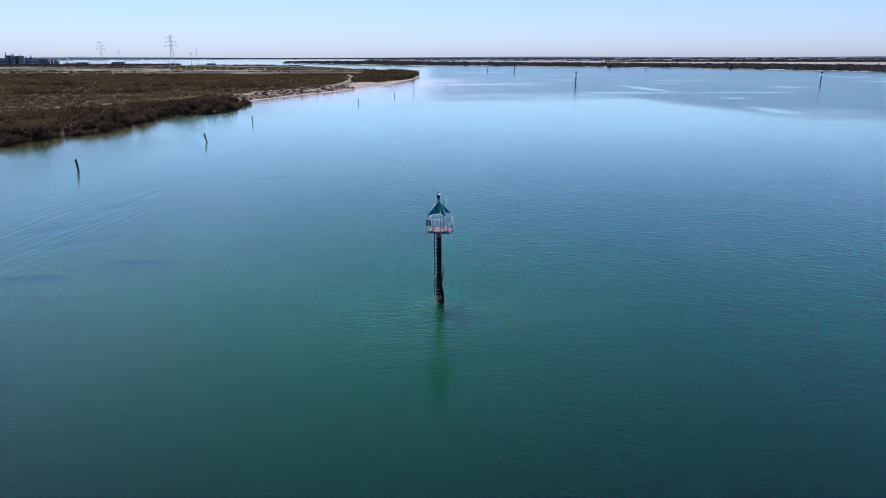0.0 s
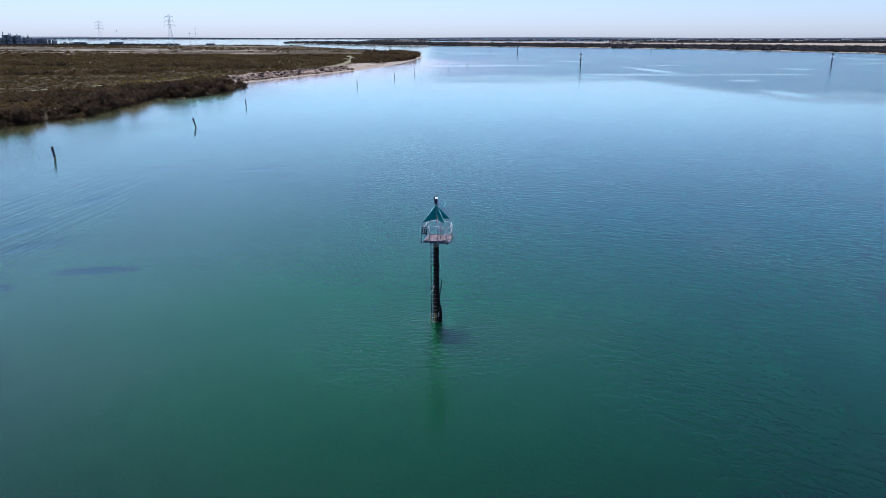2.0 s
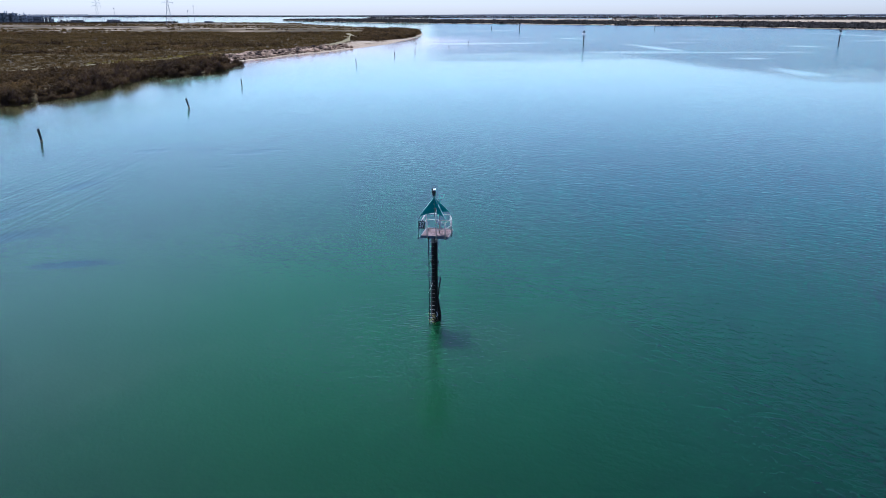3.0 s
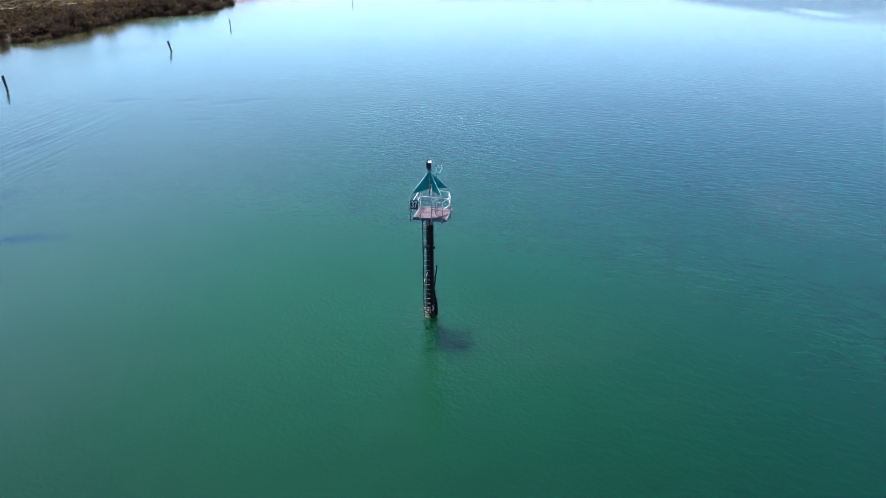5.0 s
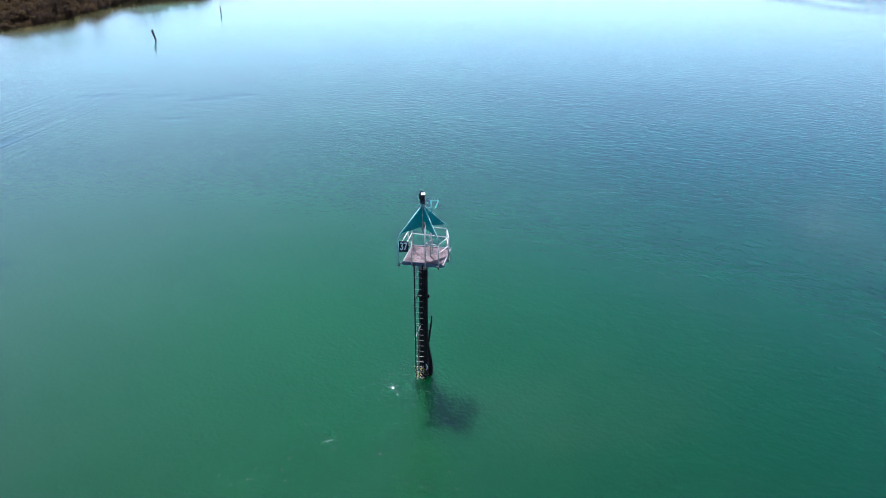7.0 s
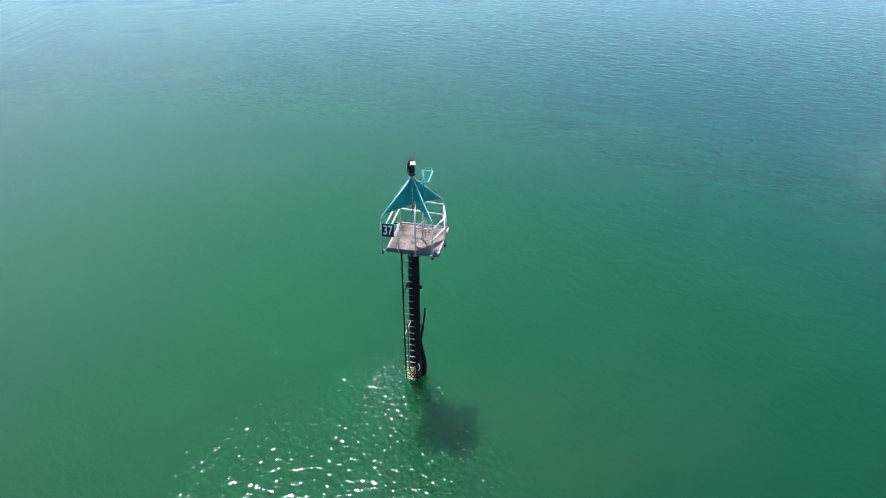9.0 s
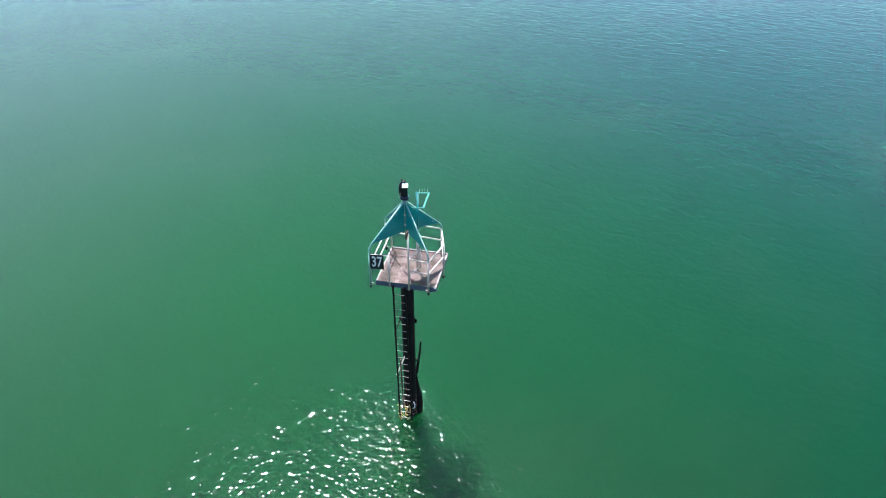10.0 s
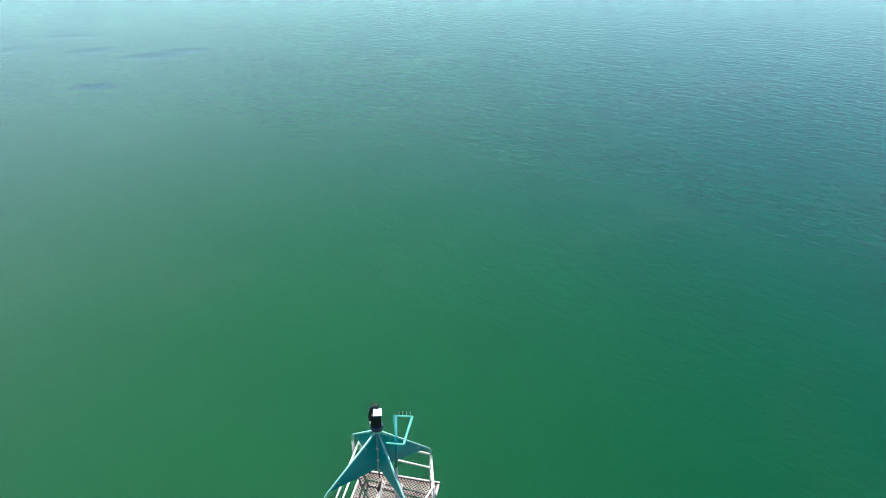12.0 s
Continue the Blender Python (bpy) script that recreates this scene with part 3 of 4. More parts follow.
    # mast, arms, plates
    part("mast", lathe([(0.032, 7.36), (0.032, 8.36), (0.075, 8.38), (0.075, 8.40), (0.06, 8.41), (0.06, 8.47)], 14), M_TEAL_TUBE, b, "pale teal centre tube", True)
    for z in (7.62, 7.93):
        part("mast_clip", lathe([(0.033, z), (0.048, z + 0.01), (0.048, z + 0.05), (0.033, z + 0.06)], 12), M_GALV, b)
    part("cable", tube([(0, 0, 7.36), (0.005, 0.0, 7.25), (0.0, 0.01, 7.12)], 0.018, 6), M_BLACK, b)
    for i, p in enumerate(POSTS):
        part("arm", tube(bent([(p[0] * 0.04, p[1] * 0.04, 8.37), (p[0], p[1], KNEES[i]), (p[0], p[1], KNEES[i] - 0.19)], 0.12, 5), 0.021, 8), M_TEAL_TUBE, b, "pale teal raking tube", True)
        fin(b, p, KNEES[i])
        foot = DZ - 0.12 if i in (0, 1) else DZ - 0.06
        post = part("post", tube([(p[0], p[1], foot), (p[0], p[1], KNEES[i] - 0.18)], 0.027, 10), M_GALV if i else M_TEAL_TUBE, b, "", True)
        part("foot_cap", tube([(p[0], p[1], foot - 0.05), (p[0], p[1], foot + 0.03)], 0.038, 10), M_BLACK, post, "black foot cap")
        part("cleat", box(min(p[0] * 0.9, p[0]), max(p[0] * 0.9, p[0]), p[1] - 0.02, p[1] + 0.02, DZ - 0.06, DZ - 0.02), M_DULL, post)

    # rails
    cr = (1.077, 0.112)
    side = part("side_post", tube([(*cr, DZ - 0.14), (*cr, 7.0)], 0.028, 8), M_GALV, b, "", True)
    part("foot_cap", tube([(*cr, DZ - 0.2), (*cr, DZ - 0.12)], 0.036, 8), M_BLACK, side)
    for z in (7.0, 6.6):
        part("side_rail", tube(bent([(*POSTS[1], z), (*cr, z), (*POSTS[2], z)], 0.07), 0.024, 8), M_GALV, b, "white-grey rail", True)
        part("back_rail", tube([(*POSTS[2], z + 0.03), (-0.715, 1.03, z + 0.03)], 0.022, 8), M_GALV, b, "", True)
        part("bank_rail", tube([(-0.715, 1.03, z + 0.03), (u0 + 0.03, v0 + 0.02, z)], 0.022, 8), M_GALV, b, "", True)
        part("front_rail", tube([(0.251, v0, z - 0.02), (*POSTS[1], z - 0.02)], 0.020, 8), M_GALV, b, "", True)
    part("front_rail", tube([POSTS[0] + (7.0,), (-0.318, v0, 7.0)], 0.020, 8), M_GALV, b, "", True)
    part("corner_post", tube([(-0.715, 1.03, DZ - 0.02), (-0.715, 1.03, 7.04)], 0.024, 8), M_GALV, b, "", True)
    part("gate_post", tube([(-0.318, v0 - 0.03, DZ - 0.12), (-0.318, v0 - 0.03, 7.02)], 0.028, 8), M_GALV, b, "", True)
    tall = part("gate_post", tube([(0.251, v0 - 0.03, DZ - 0.14), (0.251, v0 - 0.03, 7.86)], 0.026, 8), M_GALV, b, "", True)
    part("grip", tube([(0.255, v0 - 0.03, 7.92), (0.215, v0 - 0.05, 7.68)], 0.030, 8), M_RUST, tall, "red-brown hand grip", True)
    # the gate stands open, swung in over the deck
    a, c = Vector((0.251, v0, 0)), loc(0.41, -0.25, 0)
    gate = part("gate", tube([a + Vector((0, 0, 6.97)), c + Vector((0, 0, 6.97))], 0.022, 8), M_GALV, b, "grey tube gate standing open", True)
    part("gate_rail", tube([a + Vector((0, 0, 6.4)), c + Vector((0, 0, 6.4))], 0.018, 8), M_GALV, gate, "", True)
    part("gate_stile", tube([c + Vector((0, 0, 6.3)), c + Vector((0, 0, 6.97))], 0.022, 8), M_GALV, gate, "", True)

    # number board
    q0, q1 = Vector((-0.83, -0.80, 0)), Vector((-0.46, -0.775, 0))
    d = (q1 - q0).normalized()
    mid = (q0 + q1) / 2
    m = Matrix.Translation((mid.x, mid.y, 6.80)) @ Matrix.Rotation(math.atan2(d.y, d.x) , 4, "Z")
    board = part("number_board", box(-0.195, 0.195, -0.008, 0.008, -0.24, 0.24, 0.004, m=m), M_BLACK, b, "black board with white numerals 37")
    cu = bpy.data.curves.new("numerals", "FONT")
    cu.body, cu.size, cu.align_x, cu.align_y, cu.extrude = "37", 0.43, "CENTER", "CENTER", 0.002
    cu.offset = 0.008
    tmp = bpy.data.objects.new("numerals", cu)
    scene.collection.objects.link(tmp)
    me = bpy.data.meshes.new_from_object(tmp.evaluated_get(bpy.context.evaluated_depsgraph_get()))
    bpy.data.objects.remove(tmp)
    me.transform(m @ Matrix.Translation((0, -0.0125, 0)) @ Matrix.Rotation(radians(90), 4, "X") @ Matrix.Diagonal((0.72, 1.12, 1, 1)))
    me.materials.clear()
    me.materials.append(M_WHITE)
    num = new("numerals", me)
    num.parent = board
    tagged(num, "white numerals 37")

    # lantern
    lm = Matrix.Rotation(radians(14), 4, "Z")
    lan = part("lantern", box(-0.088, 0.088, -0.088, 0.088, 8.53, 8.86, 0.032, m=lm), M_BLACK, b, "black box lantern with a white solar lid")
    part("lantern_base", lathe([(0.10, 8.47), (0.125, 8.48), (0.125, 8.51), (0.10, 8.54)], 16), M_BLACK, lan)
    part("lantern_ring", lathe([(0.112, 8.535), (0.118, 8.535), (0.118, 8.555), (0.112, 8.555)], 16), M_RING, lan, "dark blue ring")
    part("solar_lid", box(-0.075, 0.085, -0.07, 0.075, -0.008, 0.008, 0.006, m=lm @ Matrix.Translation((0.02, -0.03, 8.895)) @ Matrix.Rotation(radians(32), 4, "X")), M_WHITE, lan, "white sloping lid")
    part("solar_cell", box(-0.03, 0.03, -0.03, 0.03, 0.0085, 0.012, m=lm @ Matrix.Translation((0.015, -0.035, 8.90)) @ Matrix.Rotation(radians(32), 4, "X")), M_GALV, lan)
    part("hood", tube(bent([(-0.115, 0.03, 8.54), (-0.135, 0.04, 8.72), (-0.10, 0.05, 8.93), (0.03, 0.06, 8.95)], 0.07), 0.045, 8), M_BLACK, lan, "black curved bracket", True)
    part("clasp", box(-0.128, -0.112, -0.06, -0.01, 8.56, 8.66, 0.004, m=lm), M_GALV, lan)
    for k in range(9):
        x = -0.10 + 0.018 * k
        part("bird_spike", tube([(x, 0.05, 8.95), (x + 0.02 * math.sin(k * 2.1), 0.05 + 0.03 * math.cos(k * 1.7), 9.05)], 0.005, 4), M_RUST, lan)

    # bracket on its own pole
    part("pole_foot", tube([loc(0.315, 0.03, DZ - 0.02), loc(0.342, 0.024, 7.42)], 0.034, 10), M_GALV, b, "grey lower length of the bracket pole", True)
    pole = part("bracket_pole", tube([loc(0.342, 0.024, 7.40), loc(0.36, 0.02, 8.36)], 0.028, 10), M_TEAL, b, "teal pole", True)
    tl, tr, br, bl = loc(0.33, 0.33, 8.46), loc(0.66, 0.31, 8.47), loc(0.52, -0.33, 8.38), loc(0.19, -0.27, 8.36)
    for a, c, r in ((bl, br, 0.018), (br, tr, 0.026), (tr, tl, 0.018)):
        part("bracket_arm", tube([a, c], r, 6), M_TRAY, pole, "pale teal flat frame")
    part("bracket_plate", tube([tl, loc(0.375, -0.14, 8.36)], 0.052, 6, r_end=0.022), M_BRACKET, pole)
    for k in range(4):
        part("bird_spike", tube([tl.lerp(tr, 0.2 + 0.22 * k), tl.lerp(tr, 0.2 + 0.22 * k) + Vector((0.01, 0.0, 0.13))], 0.004, 4), M_GALV, pole)

    # ladder
    top_v, low_v, z1, z0 = -0.745, -0.36, 6.0, -0.5

    def lad(u, z):
        return (u, low_v + (top_v - low_v) * max(z, -0.5) / z1, z)

    stile = part("ladder_stile", box(-0.025, 0.025, -0.012, 0.012, 0, (Vector(lad(0, z1)) - Vector(lad(0, z0))).length, 0.004,
                 m=Matrix.Translation(lad(-0.29, z0)) @ Matrix.Rotation(radians(0.6), 4, "Y") @ (Vector(lad(0, z1)) - Vector(lad(0, z0))).to_track_quat("Z", "Y").to_matrix().to_4x4()), M_TAR, b, "black ladder rail")
    part("ladder_stile", box(-0.025, 0.025, -0.012, 0.012, 0, (Vector(lad(0, z1)) - Vector(lad(0, z0))).length, 0.004,
         m=Matrix.Translation(lad(0.13, z0)) @ (Vector(lad(0, z1)) - Vector(lad(0, z0))).to_track_quat("Z", "Y").to_matrix().to_4x4()), M_TAR, b)
    for k in range(20):
        z = 0.12 + 0.292 * k
        part("rung", tube([lad(-0.31 + 0.011 * z, z), lad(0.10, z)], 0.010, 6), M_DULL if k > 4 else M_GALV, b)
    part("ladder_stay", tube([lad(-0.29, 4.0), (-0.13, -0.12, 4.5)], 0.02, 6), M_TAR, b)
    part("ladder_stay", tube([lad(-0.29, 2.2), (-0.10, -0.14, 2.75)], 0.022, 6), M_GALV, b)
    part("inner_stile", tube([lad(-0.14, 0.6), lad(-0.14, 2.95)], 0.026, 6), M_RUST, b, "grey-brown lower ladder rail")
    bm = bmesh.new()
    for k in range(90):
        z = rnd.uniform(-0.05, 0.75)
        u = rnd.uniform(-0.33, 0.12)
        p = Vector(lad(u, z)) + Vector((0, rnd.uniform(-0.03, 0.05), 0))
        bmesh.ops.create_icosphere(bm, subdivisions=1, radius=rnd.uniform(0.012, 0.032), matrix=Matrix.Translation(p))
    part("shell_growth", bm, M_GROWTH, b, "yellow shell growth on the lowest rungs")["kind"] = "stuff"


beacon()


# ---- other marks and old posts in the water ----
def far_beacon(x, y, turn):
    b = thing("channel_beacon", pose(x, y, 0, 0, 0, turn), "distant dark channel beacon standing in the water", "beacon", "distant channel beacons")
    part("pile_shaft", lathe([(0.33, -3), (0.33, 5.7), (0.3, 5.75)], 12), M_TAR, b, "", True)
    part("deck", box(-0.9, 0.9, -0.9, 0.9, 5.95, 6.06, 0.01), M_SKIRT, b)
    for sx in (-1, 1):
        for sy in (-1, 1):
            part("arm", tube([(sx * 0.85, sy * 0.85, 5.95), (sx * 0.85, sy * 0.85, 7.1), (0.04 * sx, 0.04 * sy, 8.35)], 0.04, 6), M_GALV, b)
        part("rail", tube([(-0.85, sx * 0.85, 7.0), (0.85, sx * 0.85, 7.0)], 0.03, 6), M_GALV, b)
        part("rail", tube([(sx * 0.85, -0.85, 7.0), (sx * 0.85, 0.85, 7.0)], 0.03, 6), M_GALV, b)
    part("top_mark", lathe([(0.62, 7.5), (0.66, 7.52), (0.66, 8.6), (0.62, 8.62)], 14), M_BLACK, b, "dark drum top mark")
    part("lantern", lathe([(0.12, 8.62), (0.12, 9.1), (0.05, 9.16)], 10), M_BLACK, b)


far_beacon(93.9, 405.9, 20)
far_beacon(253.3, 404.9, -15)


def old_post(x, y, h, r, lean_x, lean_y, label):
    """An old timber post with a split, slanting head."""
    bm = tube([(0, 0, -2.5), (lean_x * 0.0, 0, 0), (lean_x * 0.5, lean_y * 0.5, h * 0.5), (lean_x, lean_y, h)], r, 9)
    top = max(v.co.z for v in bm.verts)
    for v in bm.verts:
        k = math.sin(v.co.x * 31 + v.co.z * 7) * 0.15 * r
        v.co.x += k
        if v.co.z > top - 0.4 * r - 0.05 and v.co.z > 0.5 * h:
            v.co.z += v.co.x * 0.6 - lean_x * 0.6
    t = thing("timber_post", pose(x, y, 0), label, "post", "old timber posts")
    part("shaft", bm, M_TIMBER, t)
    part("weed_band", lathe([(r * 1.02, -0.4), (r * 1.13, 0.0), (r * 1.1, 0.22), (r * 0.98, 0.3)], 10), M_RUST, t, "brown tide-line crust")


for row in ((-62.1, 68.8, 2.35, 0.27, -0.32, 0.2), (-52.3, 109.6, 2.35, 0.26, -0.55, 0.3), (-53.8, 159.0, 2.2, 0.22, -0.15, 0.1), (-30.6, 245.4, 2.4, 0.25, -0.1, 0.0),
            (-18.0, 300.1, 2.2, 0.25, -0.15, 0.1), (-9.0, 326.7, 2.5, 0.25, 0.05, 0.0), (9.6, 371.2, 2.4, 0.25, -0.2, 0.0), (22.4, 410.2, 2.9, 0.25, 0.1, 0.0)):
    old_post(row[0], row[1], row[2] * 0.80, row[3] * 0.66, row[4], row[5], "dark leaning timber post standing in shallow water")
for row in ((69.4, 808.7, 4.0, 0.4, 0, 0), (95.3, 750.4, 6.5, 0.4, 0, 0), (255.9, 790.6, 5.5, 0.4, 0.1, 0), (240, 900, 4.5, 0.4, 0.1, 0), (60, 1180, 4.5, 0.4, 0, 0)):
    old_post(*row, "distant dark pile standing in the channel")


# ---- vegetation ----
def tufts(rng, n, size, radii, low=-0.25, slim=0.5):
    """Leaf clumps over a lumpy crown: one leaf-shaped piece each."""
    th, ph = rng.uniform(0, math.tau, n), np.arccos(rng.uniform(low, 1.0, n))
    lump = 0.72 + 0.28 * np.sin(th * 3 + rng.uniform(0, 6)) * np.sin(ph * 4 + rng.uniform(0, 6))
    rad = rng.uniform(0.55, 1.0, n) ** 0.6 * lump
    c = np.stack([np.sin(ph) * np.cos(th) * radii[0], np.sin(ph) * np.sin(th) * radii[1], (np.cos(ph) * 0.55 + 0.42) * radii[2]], -1) * rad[:, None]
    verts, faces = [], []
    for k in range(n):
        out = c[k] / np.array(radii) + rng.normal(size=3) * 0.35
        out[2] += 0.25
        out /= np.linalg.norm(out)
        a = np.cross(out, rng.normal(size=3))
        a /= np.linalg.norm(a)
        b = np.cross(out, a)
        s = size * rng.uniform(0.6, 1.4)
        i = len(verts)
        verts += [c[k] - b * s * slim, c[k] + a * s, c[k] + b * s * slim, c[k] - a * s * 0.7]
        faces.append((i, i + 1, i + 2, i + 3))
    return np.array(verts), np.array(faces)


def scatter(name, spots, mat, label, n, size, radii, seed):
    """Many shrubs as one mesh: a few crowns, turned and scaled from place to place."""
    rng = np.random.default_rng(seed)
    kinds = [tufts(rng, n, size, radii) for _ in range(8)]
    vs, fs, base = [], [], 0
    for x, y, z, s in spots:
        v, f = kinds[rng.integers(8)]
        a = rng.uniform(0, math.tau)
        ca, sa = math.cos(a), math.sin(a)
        w = v * s
        w = np.stack([w[:, 0] * ca - w[:, 1] * sa + x, w[:, 0] * sa + w[:, 1] * ca + y, w[:, 2] * rng.uniform(0.75, 1.25) + z], -1)
        vs.append(w)
        fs.append(f + base)
        base += len(v)
    return tagged(new(name, soup(name, np.concatenate(vs), np.concatenate(fs), mat)), label, "vegetation", kind="stuff")


def spots_in(rng, n, x0, x1, y0, y1, poly, keep, size):
    px, py = rng.uniform(x0, x1, n), rng.uniform(y0, y1, n)
    d = signed_distance(px, py, poly)
    h, _ = land_height(px, py)
    ok = keep(px, py, d)
    s = rng.uniform(size[0], size[1], n)
    return np.stack([px, py, h - 0.1, s], -1)[ok]


def sprays(rng, n, reach, height, width):
    """Thin upright twigs that fan out from a shrub's foot."""
    verts, faces = [], []
    for k in range(n):
        a, r = rng.uniform(0, math.tau), reach * math.sqrt(rng.uniform(0.02, 1.0))
        top = height * (1.0 - 0.55 * (r / reach) ** 2) * rng.uniform(0.75, 1.05)
        tip = np.array((r * math.cos(a), r * math.sin(a), top))
        foot = np.array((r * 0.72 * math.cos(a + rng.uniform(-0.3, 0.3)), r * 0.72 * math.sin(a), top * rng.uniform(0.05, 0.5)))
        b = rng.uniform(0, math.tau)
        w = np.array((math.cos(b), math.sin(b), 0)) * width * rng.uniform(0.6, 1.4)
        i = len(verts)
        verts += [foot - w, foot + w, tip]
        faces.append((i, i + 1, i + 2))
    return np.array(verts), np.array(faces)


def shrub_kind(seed):
    """One bank shrub: bare grey stems and upright twigs in a lumpy, open crown."""
    rng = np.random.default_rng(seed)
    t = thing("mangrove_shrub", pose(0, 0, -50), "olive-brown mangrove shrub with bare grey stems on the muddy bank", "shrub", "bank shrubs")
    bm = bmesh.new()
    for k in range(9):
        a = rng.uniform(0, math.tau)
        r = rng.uniform(0.3, 1.5)
        tube([(0.1 * math.cos(a), 0.1 * math.sin(a), -0.2), (0.5 * r * math.cos(a), 0.5 * r * math.sin(a), 0.9), (r * math.cos(a), r * math.sin(a), rng.uniform(1.8, 2.6))], 0.06, 5, bm, 0.02)
    part("stem_clump", bm, M_STEM, t)
    v, f = tufts(rng, 2000, 0.165, (2.15, 2.15, 3.3), -0.45)
    crown = new("crown", soup("crown", v + np.array((0, 0, 0.25)), f, M_LEAF))
    crown.parent = t
    v, f = sprays(rng, 420 if seed % 3 else 1500, 2.0, 3.2, 0.02)
    twigs = new("twig_mass", soup("twig_mass", v, f, M_TWIG))
    twigs.parent = t
    tagged(twigs, "bare grey-purple twigs")
    return t


def along(poly, first, last, step):
    out = []
    for (ax, ay), (bx, by) in zip(poly[first:last], poly[first + 1:last + 1]):
        n = max(1, int(math.hypot(bx - ax, by - ay) / step))
        out += [(ax + (bx - ax) * k / n, ay + (by - ay) * k / n) for k in range(n)]
    return out


rng = np.random.default_rng(11)
kinds = [shrub_kind(20 + k) for k in range(6)]
for x, y in along(BANK, 3, 15, 2.5):
    for back, lo, hi in ((-1.5, 0.65, 1.05), (2.8, 1.0, 1.5)):
        px, py = x - back + rng.uniform(-1.3, 1.3), y + back * 0.5 + rng.uniform(-1.3, 1.3)
        h = land_height(np.array([px]), np.array([py]))[0][0]
        s = rng.uniform(lo, hi)
        m = pose(px, py, h - 0.05, 0, 0, rng.uniform(0, 360)) @ Matrix.Diagonal((s, s, s * rng.uniform(0.75, 1.15), 1))
        if kinds and kinds[0].location.z < -40 and rng.random() < 0.5:
            k = kinds.pop(0)
            kinds.append(k)
            k.matrix_basis = m
        else:
            copy_thing(kinds[rng.integers(len(kinds))], m)
for k in kinds:
    if k.location.z < -40:
        k.matrix_basis = pose(-103 - 3 * rng.random(), 100 + 6 * rng.random(), 1.0)

TRACK = [(-215, 110), (-165, 165), (-135, 203), (-128, 224), (-118.6, 244.5), (-109, 264.5), (-101, 288), (-87, 307), (-78.6, 325), (-67, 358), (-61, 405), (-60, 440), (-61, 500), (-66, 560), (-80, 640)]


def off_track(px, py):
    best = np.full(px.shape, 1e9)
    for (ax, ay), (bx, by) in zip(TRACK, TRACK[1:]):
        dx, dy = bx - ax, by - ay
        t = np.clip(((px - ax) * dx + (py - ay) * dy) / (dx * dx + dy * dy), 0, 1)
        best = np.minimum(best, np.hypot(px - ax - t * dx, py - ay - t * dy))
    return best


# belt between the bank and the track
s1 = spots_in(rng, 5200, -260, -72, 40, 262, BANK, lambda x, y, d: (d > 6) & (d < 40) & (off_track(x, y) > 4.4) & ((x + 0.15 * y) > -190) & (x > -0.68 * (y + 60) - 6) & (y - 0.75 * x < 345), (0.5, 1.4))
s1[:, 3] *= np.clip((off_track(s1[:, 0], s1[:, 1]) - 2) / 26, 0.3, 1.0)
scatter("mangrove_belt", s1, M_LEAF, "dense olive-brown mangrove thicket behind the bank", 240, 0.28, (2.2, 2.1, 3.0), 3)


def scrub_ground(x, y, d):
    """Where low scrub grows: off the track, the bund and the sandy spur, and short of the bare flats."""
    spur = (y > 375) & (y < 560) & (x > -62 - np.maximum(0, y - 500) * 0.25)
    return (d > 19) & (off_track(x, y) > 2.6) & ~spur & (y + 14 * np.sin(x * 0.03) < 690) & (x > -0.68 * (y + 60) - 6)


# low saltbush over the flats, finer where it is nearer
s2 = spots_in(rng, 19000, -420, -60, 100, 330, BANK, scrub_ground, (0.3, 0.75))
scatter("saltbush", s2, M_SCRUB, "low brown-green saltbush scrub over the flats", 30, 0.43, (2.0, 2.0, 1.3), 4)
s2 = spots_in(rng, 34000, -760, -55, 330, 700, BANK, scrub_ground, (0.4, 0.95))
scatter("saltbush", s2, M_SCRUB, "low brown-green saltbush scrub over the flats", 14, 0.74, (2.2, 2.2, 1.3), 24)
# tall stand on the point, and its outlier at the tip
s3 = spots_in(rng, 3600, -75, -8, 440, 760, BANK, lambda x, y, d: (x > -57 + np.maximum(0, 470 - y) * 0.5 - np.maximum(0, y - 520) * 0.06) & (d > np.clip((520 - y) * 0.16, 0, 10) + 2.5) & (y > 452 + np.maximum(0, -34 - x) * 0.3)
              & ~((y > 585) & (y < 612)), (0.5, 1.5))
s3[:, 3] *= np.clip((s3[:, 1] - 440) / 40, 0.45, 1.0) * (0.95 + 0.4 * np.sin(s3[:, 1] * 0.06 + 1.2 * np.sin(s3[:, 0] * 0.15)))
scatter("point_mangroves", s3, M_LEAF, "dark green mangrove stand on the sandy point", 64, 0.54, (2.0, 2.0, 2.6), 5)
# dry tufts on the sandy spur
s11 = spots_in(rng, 900, -62, -28, 375, 470, BANK, lambda x, y, d: (d > 5) & (d < 30) & (off_track(x, y) > 2.5) & (np.sin(x * 0.31) + np.sin(y * 0.17) > 0.3), (0.15, 0.4))
scatter("dune_tufts", s11, M_SCRUB, "dry brown tufts on the sandy spur", 16, 0.5, (2.0, 2.0, 1.2), 16)
# darker mangrove lines across the flats
s9 = spots_in(rng, 12000, -560, -90, 260, 720, BANK, lambda x, y, d: (d > 30) & (off_track(x, y) > 6) & (x > -0.95 * (y + 60)) & (
    (np.abs(y - 300 - 0.55 * np.maximum(0, x + 175) * 1.9 - 5 * np.sin(x * 0.09)) < 7) | (np.abs(y + 0.15 * x - 375 - 9 * np.sin(x * 0.04)) < 7) & (np.sin(x * 0.07) > -0.2)
    | (np.abs(y - 620 - 14 * np.sin(x * 0.03)) < 8) & (np.sin(x * 0.05 + 1) > 0.2)), (0.8, 1.5))
